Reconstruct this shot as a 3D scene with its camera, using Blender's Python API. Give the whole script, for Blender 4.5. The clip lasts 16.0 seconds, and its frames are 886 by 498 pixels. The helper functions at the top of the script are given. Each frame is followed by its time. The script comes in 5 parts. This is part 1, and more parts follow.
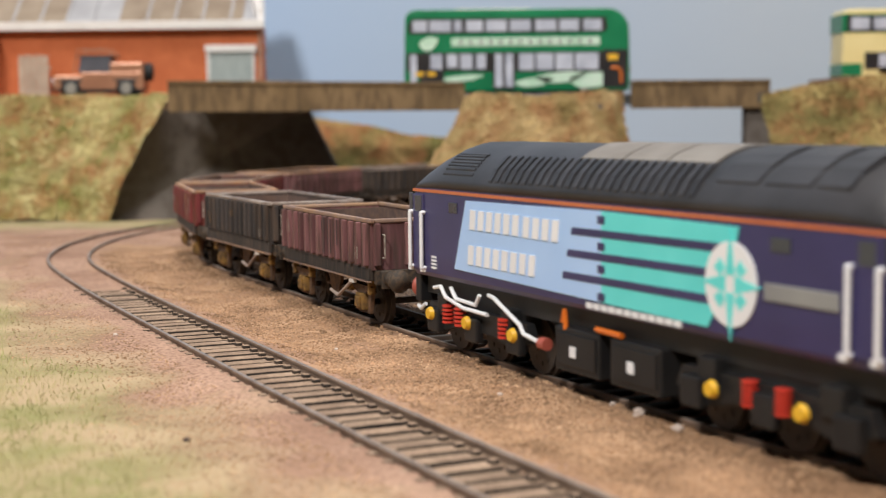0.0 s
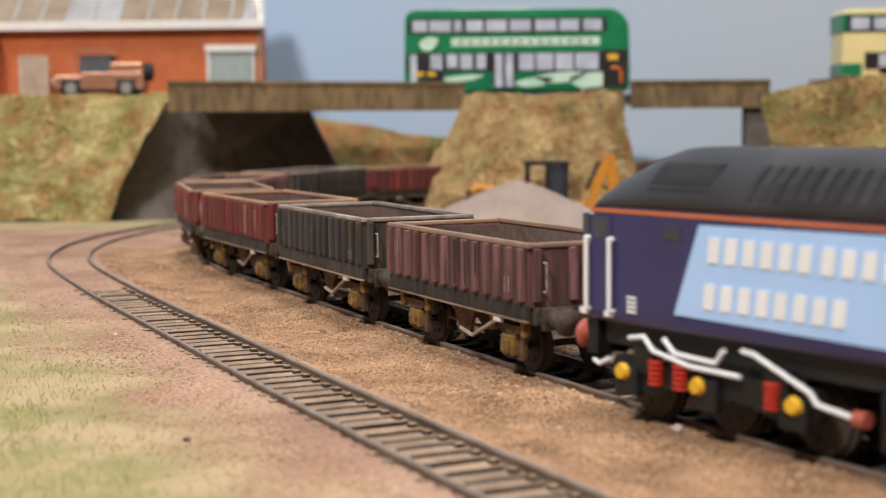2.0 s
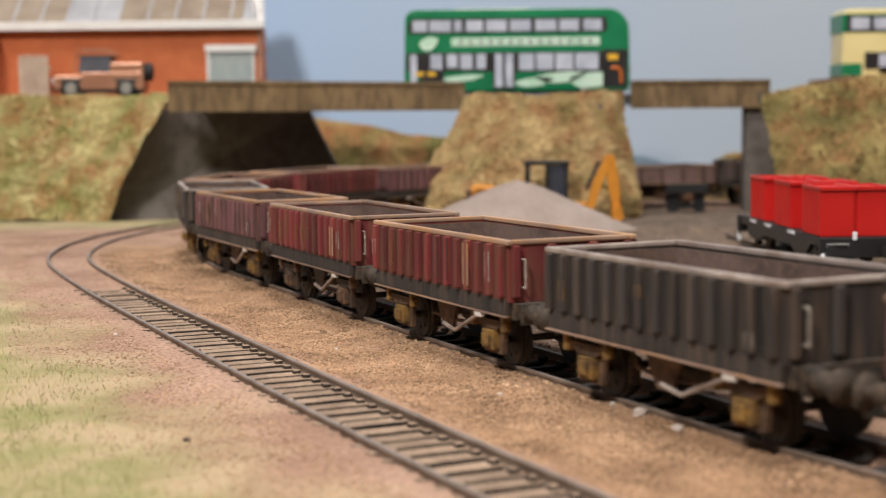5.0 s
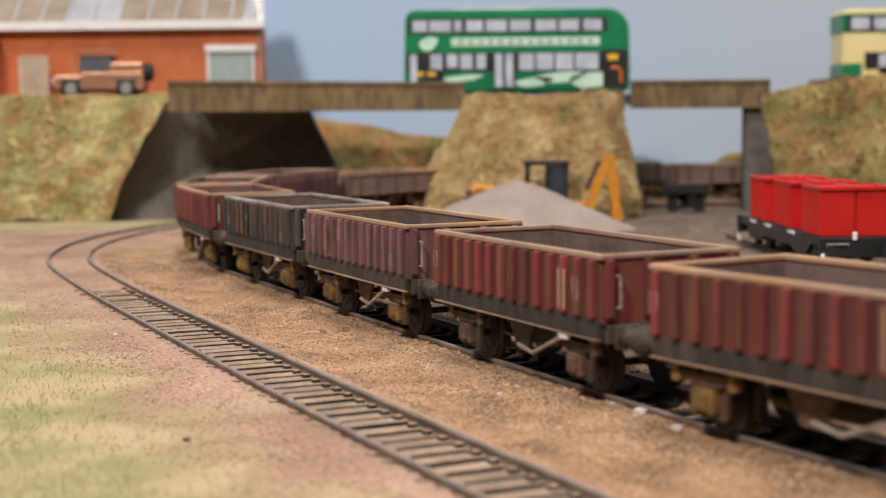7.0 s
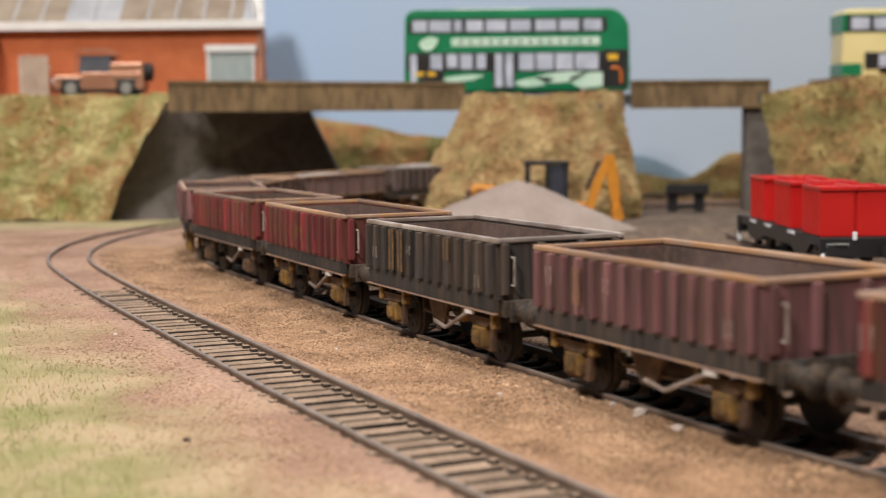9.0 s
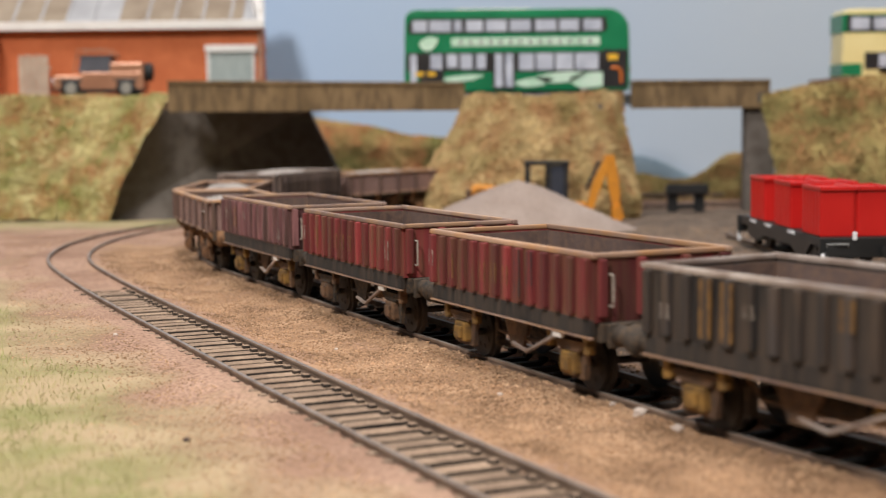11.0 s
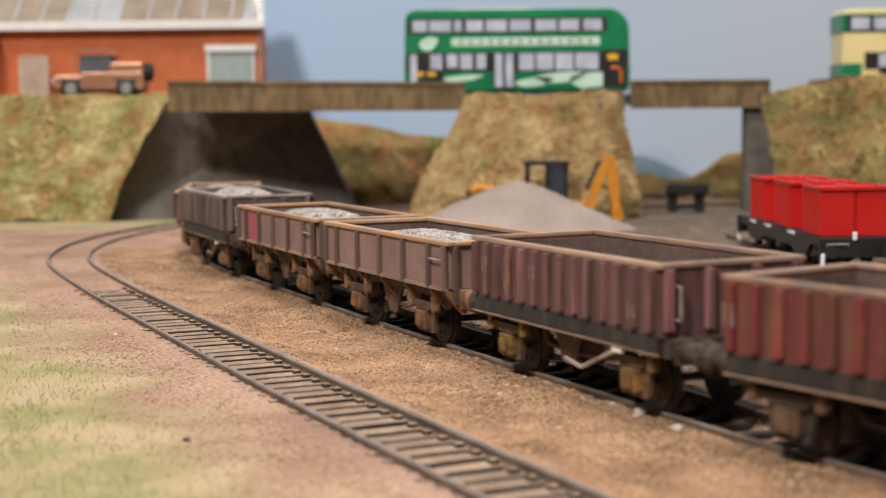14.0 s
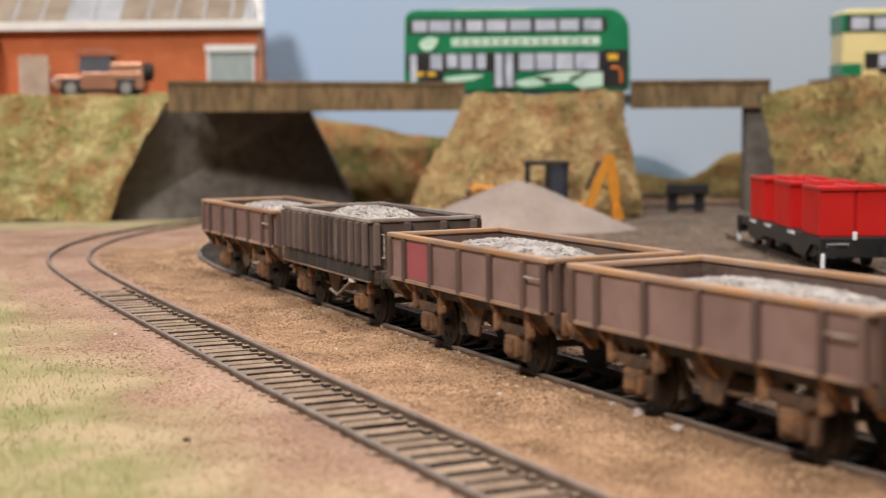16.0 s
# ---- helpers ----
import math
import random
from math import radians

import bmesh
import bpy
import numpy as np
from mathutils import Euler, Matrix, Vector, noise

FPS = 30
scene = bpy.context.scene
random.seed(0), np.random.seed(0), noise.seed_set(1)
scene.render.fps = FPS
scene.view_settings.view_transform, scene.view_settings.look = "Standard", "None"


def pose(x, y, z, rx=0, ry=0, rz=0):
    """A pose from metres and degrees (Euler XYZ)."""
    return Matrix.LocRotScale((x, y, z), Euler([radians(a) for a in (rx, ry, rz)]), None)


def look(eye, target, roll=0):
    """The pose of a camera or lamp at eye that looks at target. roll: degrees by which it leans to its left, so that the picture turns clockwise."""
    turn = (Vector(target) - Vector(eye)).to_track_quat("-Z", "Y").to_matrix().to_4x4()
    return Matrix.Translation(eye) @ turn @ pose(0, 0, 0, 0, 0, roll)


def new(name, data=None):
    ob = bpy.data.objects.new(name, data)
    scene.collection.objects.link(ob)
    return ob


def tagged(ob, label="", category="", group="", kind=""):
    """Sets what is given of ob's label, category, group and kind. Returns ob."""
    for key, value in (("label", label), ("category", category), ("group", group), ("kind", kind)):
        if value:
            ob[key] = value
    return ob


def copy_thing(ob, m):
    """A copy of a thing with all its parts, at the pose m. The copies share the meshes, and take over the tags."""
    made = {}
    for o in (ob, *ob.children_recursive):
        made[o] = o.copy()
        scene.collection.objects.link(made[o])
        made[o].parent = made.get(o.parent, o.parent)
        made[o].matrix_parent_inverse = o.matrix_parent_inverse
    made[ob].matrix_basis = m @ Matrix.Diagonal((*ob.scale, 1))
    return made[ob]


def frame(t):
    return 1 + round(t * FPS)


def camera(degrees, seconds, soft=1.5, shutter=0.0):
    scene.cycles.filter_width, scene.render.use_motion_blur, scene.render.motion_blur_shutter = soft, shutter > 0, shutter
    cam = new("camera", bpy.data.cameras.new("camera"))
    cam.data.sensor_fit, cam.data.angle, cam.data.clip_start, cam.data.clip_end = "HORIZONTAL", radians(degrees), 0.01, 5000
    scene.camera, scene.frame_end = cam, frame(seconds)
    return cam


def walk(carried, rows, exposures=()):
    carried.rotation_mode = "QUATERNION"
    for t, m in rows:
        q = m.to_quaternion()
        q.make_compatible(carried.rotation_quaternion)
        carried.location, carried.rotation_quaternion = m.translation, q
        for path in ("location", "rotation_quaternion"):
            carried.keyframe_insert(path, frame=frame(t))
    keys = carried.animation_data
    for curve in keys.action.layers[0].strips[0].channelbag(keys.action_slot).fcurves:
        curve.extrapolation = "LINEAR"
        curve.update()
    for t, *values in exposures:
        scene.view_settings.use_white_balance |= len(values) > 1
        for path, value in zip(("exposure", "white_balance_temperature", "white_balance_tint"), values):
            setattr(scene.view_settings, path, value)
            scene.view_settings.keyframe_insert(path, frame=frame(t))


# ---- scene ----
# A model railway in 4 mm scale: rail tops lie at z = 0; sizes below are given in millimetres.
MM = 0.001
LENGTH = 16.0
EYE = (0.0, 0.0, 0.05873)
cam = camera(33.59, LENGTH, 1.2, 0.5)
cam.data.dof.use_dof = True
cam.data.dof.focus_distance = 0.40
cam.data.dof.aperture_fstop = 21.0
CAM = look(EYE, (0.0, 1.0, 0.05873 - math.tan(0.08895)), -0.6417)
walk(cam, [(0.0, CAM), (LENGTH, CAM)], [(0.0, 0.0), (LENGTH, 0.0)])

# ---- light: a hall with ceiling lamps ----
world = bpy.data.worlds.new("hall_air")
scene.world = world
world.use_nodes = True
world.node_tree.nodes["Background"].inputs[0].default_value = (0.97, 0.98, 1.0, 1)
world.node_tree.nodes["Background"].inputs[1].default_value = 0.33


def area(name, eye, target, w, h, power, color):
    d = bpy.data.lights.new(name, "AREA")
    d.shape, d.size, d.size_y, d.energy, d.color = "RECTANGLE", w, h, power, color
    ob = new(name, d)
    ob.matrix_world = look(eye, target)
    return ob


area("spot_lamp", (-0.65, -0.80, 1.45), (-0.02, 0.8, 0.02), 0.30, 0.30, 40.0, (1.0, 0.975, 0.94))
area("ceiling_lamp", (0.25, 0.1, 2.3), (0.05, 0.6, 0.0), 0.8, 0.8, 46.0, (1.0, 0.98, 0.95))


# ---- materials ----
def mat(name, c1, c2, scale=60.0, rough=0.7, metal=0.0, bump=0.0, fine=900.0, c3=None, island=0.0, obj=0.0, spec=0.5, bscale=None, stretch=(1, 1, 1), wear=0.45):
    m = bpy.data.materials.new(name)
    m.use_nodes = True
    nt = m.node_tree
    n, l = nt.nodes, nt.links
    b = n["Principled BSDF"]
    tc = n.new("ShaderNodeTexCoord")
    mp = n.new("ShaderNodeMapping")
    mp.inputs["Scale"].default_value = stretch
    oi = n.new("ShaderNodeObjectInfo")
    va = n.new("ShaderNodeVectorMath")
    va.operation = "MULTIPLY_ADD"
    va.inputs[1].default_value = (3.7, 5.3, 2.9)
    l.new(oi.outputs["Random"], va.inputs[0])
    l.new(tc.outputs["Object"], va.inputs[2])
    l.new(va.outputs[0], mp.inputs[0])
    n1 = n.new("ShaderNodeTexNoise")
    n1.inputs["Scale"].default_value, n1.inputs["Detail"].default_value = scale, 9
    n2 = n.new("ShaderNodeTexNoise")
    n2.inputs["Scale"].default_value, n2.inputs["Detail"].default_value = fine, 3
    l.new(mp.outputs[0], n1.inputs[0])
    l.new(mp.outputs[0], n2.inputs[0])
    r = n.new("ShaderNodeValToRGB")
    r.color_ramp.elements[0].position, r.color_ramp.elements[1].position = 0.36, 0.64
    r.color_ramp.elements[0].color, r.color_ramp.elements[1].color = (*c1, 1), (*c2, 1)
    l.new(n1.outputs[0], r.inputs[0])
    out = r.outputs[0]
    if c3:
        mx = n.new("ShaderNodeMixRGB")
        rr = n.new("ShaderNodeValToRGB")
        rr.color_ramp.elements[0].position, rr.color_ramp.elements[1].position = 0.44, 0.64
        rr.color_ramp.elements[1].color = (wear * 2, wear * 2, wear * 2, 1)
        l.new(n2.outputs[0], rr.inputs[0])
        l.new(rr.outputs[0], mx.inputs[0])
        l.new(out, mx.inputs[1])
        mx.inputs[2].default_value = (*c3, 1)
        out = mx.outputs[0]
    for amount, kind in ((island, "geo"), (obj, "obj")):
        if amount:
            hs = n.new("ShaderNodeHueSaturation")
            g = n.new("ShaderNodeNewGeometry") if kind == "geo" else n.new("ShaderNodeObjectInfo")
            mr = n.new("ShaderNodeMapRange")
            mr.inputs[3].default_value, mr.inputs[4].default_value = 1 - amount, 1 + amount
            l.new(g.outputs["Random Per Island" if kind == "geo" else "Random"], mr.inputs[0])
            l.new(mr.outputs[0], hs.inputs["Value"])
            l.new(out, hs.inputs["Color"])
            out = hs.outputs[0]
    l.new(out, b.inputs["Base Color"])
    b.inputs["Roughness"].default_value, b.inputs["Metallic"].default_value = rough, metal
    b.inputs["Specular IOR Level"].default_value = spec
    if bump:
        bp = n.new("ShaderNodeBump")
        bp.inputs["Strength"].default_value, bp.inputs["Distance"].default_value = bump, 0.0004
        if bscale:
            n3 = n.new("ShaderNodeTexNoise")
            n3.inputs["Scale"].default_value = bscale
            l.new(mp.outputs[0], n3.inputs[0])
            l.new(n3.outputs[0], bp.inputs["Height"])
        else:
            l.new(n2.outputs[0], bp.inputs["Height"])
        l.new(bp.outputs[0], b.inputs["Normal"])
    return m


EARTH = mat("brown_earth", (0.28, 0.155, 0.085), (0.43, 0.27, 0.165), 13, 0.95, 0, 1.0, 520, (0.16, 0.09, 0.05), wear=0.45)
GRAIN = mat("earth_grain", (0.22, 0.12, 0.06), (0.49, 0.315, 0.19), 40, 0.95, 0, 0, 900, None, 0.5)
CLOD = mat("brown_clod", (0.18, 0.10, 0.052), (0.42, 0.25, 0.143), 60, 0.95, 0, 0, 900, None, 0.35)
BALLAST = mat("brown_grey_ballast", (0.10, 0.07, 0.052), (0.20, 0.148, 0.115), 50, 0.95, 0, 0.5, 900, None, 0.4)
SLEEPER = mat("dusty_sleeper", (0.25, 0.165, 0.11), (0.38, 0.262, 0.18), 150, 0.95, 0, 0.6, 900, (0.17, 0.11, 0.075), obj=0.14, wear=0.3)
# dark plastic sides, near-black so the shade between sleepers is in the colour
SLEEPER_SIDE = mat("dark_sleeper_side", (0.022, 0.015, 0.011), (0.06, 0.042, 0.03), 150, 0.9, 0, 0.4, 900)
SLEEPER_DARK = mat("oily_sleeper", (0.025, 0.022, 0.02), (0.06, 0.05, 0.045), 150, 0.75, 0, 0.4, 1200, obj=0.25)
RAIL = mat("rusty_rail", (0.135, 0.09, 0.065), (0.22, 0.155, 0.115), 120, 0.85, 0.0, 0.2, 900, spec=0.2)
RAILTOP = mat("dull_rail_top", (0.22, 0.175, 0.15), (0.32, 0.265, 0.23), 120, 0.5, 0.5)
FOLIAGE = mat("scatter_foliage", (0.20, 0.20, 0.05), (0.56, 0.47, 0.23), 34, 1.0, 0, 0.6, 60, (0.34, 0.15, 0.06), 0.25, wear=0.42)
FOLIAGE_TAN = mat("straw_foliage", (0.27, 0.195, 0.075), (0.53, 0.385, 0.19), 40, 1.0, 0, 0.6, 75, (0.33, 0.165, 0.07), 0.25, wear=0.4)
FOLIAGE_OLIVE = mat("olive_foliage", (0.13, 0.115, 0.035), (0.40, 0.29, 0.115), 34, 1.0, 0, 0.6, 60, (0.25, 0.115, 0.045), 0.25, wear=0.42)
CONCRETE = mat("stained_concrete", (0.10, 0.083, 0.071), (0.168, 0.141, 0.121), 14, 0.9, 0, 0.2, 120, (0.075, 0.057, 0.046), wear=0.3)
PARAPET = mat("brown_concrete", (0.135, 0.085, 0.038), (0.235, 0.152, 0.075), 30, 0.9, 0, 0.3, 160, (0.085, 0.053, 0.026), obj=0.1, wear=0.35, stretch=(1.6, 1.6, 0.5))
TAR = mat("road_tar", (0.05, 0.05, 0.05), (0.07, 0.07, 0.068), 60, 0.9, 0, 0.3, 900)
GRAVEL = mat("pale_gravel", (0.29, 0.22, 0.185), (0.38, 0.30, 0.26), 30, 0.95, 0, 0.8, 700, (0.22, 0.165, 0.14), wear=0.25)
STONE = mat("grey_stone", (0.33, 0.29, 0.268), (0.46, 0.41, 0.38), 120, 0.95, 0, 0.4, 900, None, 0.14)
DARK = mat("dark_underframe", (0.018, 0.015, 0.013), (0.05, 0.036, 0.026), 120, 0.8, 0, 0.2, 900, (0.12, 0.07, 0.035), wear=0.25)
RUSTY = mat("rust_brown_gear", (0.075, 0.040, 0.022), (0.165, 0.088, 0.045), 140, 0.85, 0, 0.3, 500, (0.045, 0.028, 0.02), wear=0.35)
OCHRE = mat("ochre_gear", (0.15, 0.08, 0.02), (0.29, 0.155, 0.034), 140, 0.8, 0, 0.2, 500, (0.06, 0.035, 0.018), wear=0.35)
WHEEL = mat("dark_wheel_metal", (0.03, 0.025, 0.022), (0.075, 0.055, 0.04), 120, 0.6, 0.3)
WHITE = mat("white_paint", (0.66, 0.62, 0.58), (0.78, 0.75, 0.72), 90, 0.5)
YELLOW = mat("yellow_paint", (0.72, 0.40, 0.02), (0.80, 0.46, 0.03), 90, 0.45)
BLADE = mat("pale_grass_blade", (0.30, 0.31, 0.11), (0.46, 0.39, 0.19), 30, 0.9, 0, 0, 400, None, 0.2)
FOLIAGE_RUSSET = mat("russet_foliage", (0.17, 0.17, 0.05), (0.46, 0.30, 0.13), 34, 1.0, 0, 0.6, 60, (0.38, 0.17, 0.07), 0.25, wear=0.5)


def ground_material():
    """Earth that gives way to moss and to grey yard dirt where the ground's own marks say so."""
    m = mat("layout_ground", (0.30, 0.168, 0.11), (0.485, 0.30, 0.21), 30, 0.95, 0, 1.0, 900, (0.19, 0.105, 0.066), wear=0.4)
    n, l = m.node_tree.nodes, m.node_tree.links
    b = n["Principled BSDF"]
    out = b.inputs["Base Color"].links[0].from_socket
    tc = n.new("ShaderNodeTexCoord")
    at = n.new("ShaderNodeVertexColor")
    at.layer_name = "cover"
    sp = n.new("ShaderNodeSeparateColor")
    l.new(at.outputs[0], sp.inputs[0])
    # the last cover paints shade between the near track's sleepers into the ground
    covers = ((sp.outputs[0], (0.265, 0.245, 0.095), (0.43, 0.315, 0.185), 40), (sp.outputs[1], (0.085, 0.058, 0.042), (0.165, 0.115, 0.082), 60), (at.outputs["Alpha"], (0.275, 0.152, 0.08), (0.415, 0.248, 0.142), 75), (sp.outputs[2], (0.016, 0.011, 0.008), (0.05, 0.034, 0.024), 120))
    for mark, c1, c2, sc in covers:
        ns = n.new("ShaderNodeTexNoise")
        ns.inputs["Scale"].default_value, ns.inputs["Detail"].default_value = sc, 10
        l.new(tc.outputs["Object"], ns.inputs[0])
        r = n.new("ShaderNodeValToRGB")
        r.color_ramp.elements[0].position, r.color_ramp.elements[1].position = 0.4, 0.62
        r.color_ramp.elements[0].color, r.color_ramp.elements[1].color = (*c1, 1), (*c2, 1)
        l.new(ns.outputs[0], r.inputs[0])
        ad = n.new("ShaderNodeMath")
        ad.operation = "MULTIPLY_ADD"
        ad.inputs[1].default_value = 1.2
        l.new(ns.outputs[0], ad.inputs[0])
        l.new(mark, ad.inputs[2])
        mr = n.new("ShaderNodeMapRange")
        mr.inputs[1].default_value, mr.inputs[2].default_value = 0.85, 1.3
        l.new(ad.outputs[0], mr.inputs[0])
        mx = n.new("ShaderNodeMixRGB")
        l.new(mr.outputs[0], mx.inputs[0])
        l.new(out, mx.inputs[1])
        l.new(r.outputs[0], mx.inputs[2])
        out = mx.outputs[0]
    l.new(out, b.inputs["Base Color"])
    return m


GROUND = ground_material()


# ---- mesh helpers (millimetres) ----
def box(bm, x0, x1, y0, y1, z0, z1, bev=0.0):
    m = Matrix.Translation(((x0 + x1) / 2 * MM, (y0 + y1) / 2 * MM, (z0 + z1) / 2 * MM)) @ Matrix.Diagonal(((x1 - x0) * MM, (y1 - y0) * MM, (z1 - z0) * MM, 1))
    r = bmesh.ops.create_cube(bm, size=1, matrix=m)
    if bev:
        es = list({e for v in r["verts"] for e in v.link_edges})
        bmesh.ops.bevel(bm, geom=es, offset=bev * MM, segments=2, profile=0.6, affect="EDGES", clamp_overlap=True)


def cyl(bm, a, b, r, seg=12, r2=None):
    a, b = Vector(a) * MM, Vector(b) * MM
    d = b - a
    m = Matrix.Translation((a + b) / 2) @ d.to_track_quat("Z", "Y").to_matrix().to_4x4()
    bmesh.ops.create_cone(bm, cap_ends=True, segments=seg, radius1=r * MM, radius2=(r if r2 is None else r2) * MM, depth=d.length, matrix=m)


def ball(bm, c, r, sub=2, sc=(1, 1, 1)):
    m = Matrix.Translation(Vector(c) * MM) @ Matrix.Diagonal((r * sc[0] * MM, r * sc[1] * MM, r * sc[2] * MM, 1))
    return bmesh.ops.create_icosphere(bm, subdivisions=sub, radius=1, matrix=m)


def tube(bm, pts, r, seg=8):
    for a, b in zip(pts, pts[1:]):
        cyl(bm, a, b, r, seg)
    for p in pts[1:-1]:
        ball(bm, p, r * 1.02, 1)


def prism(bm, outline, y0, y1, axis="y"):
    """An outline of (x, z) drawn out along y, or of (y, z) along x."""
    def at(p, k):
        return Vector((p[0], k, p[1]) if axis == "y" else (k, p[0], p[1])) * MM
    a = [bm.verts.new(at(p, y0)) for p in outline]
    b = [bm.verts.new(at(p, y1)) for p in outline]
    n = len(outline)
    for i in range(n):
        bm.faces.new((a[i], a[(i + 1) % n], b[(i + 1) % n], b[i]))
    bm.faces.new(a[::-1])
    bm.faces.new(b)
    bmesh.ops.recalc_face_normals(bm, faces=bm.faces)


def part(name, bm, material, parent=None, label="", smooth=False):
    me = bpy.data.meshes.new(name)
    bm.to_mesh(me)
    bm.free()
    for m in material if isinstance(material, (list, tuple)) else (material,):
        me.materials.append(m)
    if smooth:
        me.polygons.foreach_set("use_smooth", [True] * len(me.polygons))
    ob = new(name, me)
    ob.parent = parent
    if label:
        tagged(ob, label)
    return ob


def one(name, material, parent, fn, label="", smooth=False):
    bm = bmesh.new()
    fn(bm)
    return part(name, bm, material, parent, label, smooth)


def cut(name, material, parent, *a, label=""):
    """A single bevelled box as a part."""
    return one(name, material, parent, lambda bm: box(bm, *a), label)


def share(ob, m, parent=None):
    """Another object on the same mesh."""
    o = new(ob.name.split(".")[0], ob.data)
    o.parent = parent or ob.parent
    o.matrix_basis = m
    return o


def raw(name, verts, faces, material, parent=None, smooth=False):
    me = bpy.data.meshes.new(name)
    me.from_pydata(verts, [], faces)
    for m in material if isinstance(material, (list, tuple)) else (material,):
        me.materials.append(m)
    if smooth:
        me.polygons.foreach_set("use_smooth", [True] * len(me.polygons))
    ob = new(name, me)
    ob.parent = parent
    return ob


# ---- the lines of the two tracks: arc length s grows towards the back of the layout ----
class Line:
    def __init__(self, x, y, knots, heads, s0, s1, fall=([0, 1], [0, 0])):
        self.s = np.arange(s0, s1, 0.001)
        self.t = np.interp(self.s, knots, heads)
        tm = (self.t[1:] + self.t[:-1]) / 2
        px = np.concatenate(([0], np.cumsum(np.cos(tm)) * 0.001))
        py = np.concatenate(([0], np.cumsum(np.sin(tm)) * 0.001))
        self.x = px - np.interp(0, self.s, px) + x
        self.z = np.interp(self.s, *fall)
        self.y = py - np.interp(0, self.s, py) + y

    def at(self, s, off=0.0):
        t = float(np.interp(s, self.s, self.t))
        return (float(np.interp(s, self.s, self.x)) - off * math.sin(t), float(np.interp(s, self.s, self.y)) + off * math.cos(t), t)

    def level(self, s):
        return float(np.interp(s, self.s, self.z))


MAIN = Line(0.1198, 0.1849, [0, .12, .24, .34, .42, .50, .58, .66, .76, .90, 1.0, 1.1, 1.3], [2.2846, 2.0079, 2.0021, 1.9676, 2.0071, 1.8322, 1.5485, 1.2509, 0.92, 0.61, 0.38, 0.16, 0.0], -1.6, 1.9, ([.70, 1.0], [0.0, -0.004]))
NEAR = Line(0.0211, 0.2123, [0, .15, .30, .42, .52, .62, .72, .82, 1.0, 1.25], [2.0247, 1.9933, 1.9907, 1.9414, 1.6557, 1.3666, 0.98, 0.80, 0.5, 0.1], -0.6, 1.35)
TRAVEL = ([0, .5, 1, 1.5, 2, 2.5, 3, 3.5, 4, 6.5, 7, 7.5, 8, 8.5, 9, 11.5, 12, 12.5, 13, 13.5, 14, 14.5, 15, 15.5, 16],
          [.3009, .280, .257, .233, .2086, .1825, .1547, .124, .0905, -.079, -.1155, -.153, -.1915, -.229, -.2655, -.4415, -.478, -.5155, -.552, -.589, -.626, -.663, -.7002, -.7375, -.7745])


def travel(t):
    """Where the middle of the first wagon is on the main line at t seconds."""
    v = 0.0
    ws = 0.0
    for k in range(-4, 5):
        tt = t + k * 0.08
        q = float(np.interp(tt, *TRAVEL))
        if tt < 0:
            q = 0.3009 - 0.042 * tt
        if tt > 16:
            q = -0.7745 - 0.074 * (tt - 16)
        w = 1.0 / (1 + abs(k))
        v, ws = v + w * q, ws + w
    return v / ws


# ---- the ground, tracks and scenery ----
def fbm(x, y, z=0.0, k=1.0):
    return noise.fractal(Vector((x * k, y * k, z * k)), 1.0, 2.0, 4)


def line_distance(line, x, y):
    d = (line.x - x) ** 2 + (line.y - y) ** 2
    return math.sqrt(float(d.min()))


def nearest(line, x, y):
    """Distance from a line, the side (positive: to the left as s grows) and the arc length there."""
    i = int(np.argmin((line.x - x) ** 2 + (line.y - y) ** 2))
    off = -(x - line.x[i]) * math.sin(line.t[i]) + (y - line.y[i]) * math.cos(line.t[i])
    return abs(off), off, float(line.s[i])


def ground_height(x, y):
    z = -2.2 + 0.7 * fbm(x, y, 0, 14) + 0.35 * fbm(x, y, 3, 90)
    # earth is heaped over the sleeper ends and lies lower between the rails, but for the buried stretch of the near track
    for line, low, side in ((MAIN, -3.6, -1.1), (NEAR, -4.4, -1.15)):
        d, off, s = nearest(line, x, y)
        k = min(1, max(0, (0.024 - d) / 0.009))
        z = z * (1 - k) + (side + 0.4 * fbm(x, y, 7, 160)) * k
        k = min(1, max(0, (0.0088 - d) / 0.0026))
        if line is NEAR and s > 0.30:
            low = low + (2.6 + 0.3 * fbm(x, y, 9, 120)) * min(1, (s - 0.30) / 0.045)
        z = z * (1 - k) + low * k
    return (z - 4.0 * min(1, max(0, (y - 0.86) / 0.12))) * MM


def slot_shade(x, y):
    """How far into the shade painted between the near track's sleepers a point lies."""
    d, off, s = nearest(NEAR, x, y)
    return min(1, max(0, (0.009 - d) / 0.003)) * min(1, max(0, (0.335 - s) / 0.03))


def ochre(x, y):
    """How far inside the ochre strip between the two tracks a point lies."""
    if y < 0.1 or y > 0.72:
        return 0
    return min(1, max(0, -nearest(NEAR, x, y)[1] / 0.02)) * min(1, max(0, nearest(MAIN, x, y)[1] / 0.02 + 0.5)) * 0.75


def grassy(x, y):
    """How far inside the grass patch in the near corner a point lies."""
    return (-0.035 + (0.24 - y) * 0.438 - x) / 0.02 + 0.9 * fbm(x, y, 2, 30)


def verge(x, y):
    """How far up the grassy verge at the foot of the banks a point lies."""
    return min(0.8, max(0, (y - 0.80 + 0.03 * fbm(x, y, 4, 30)) / 0.09)) * (1 if x < -0.1 else 0)


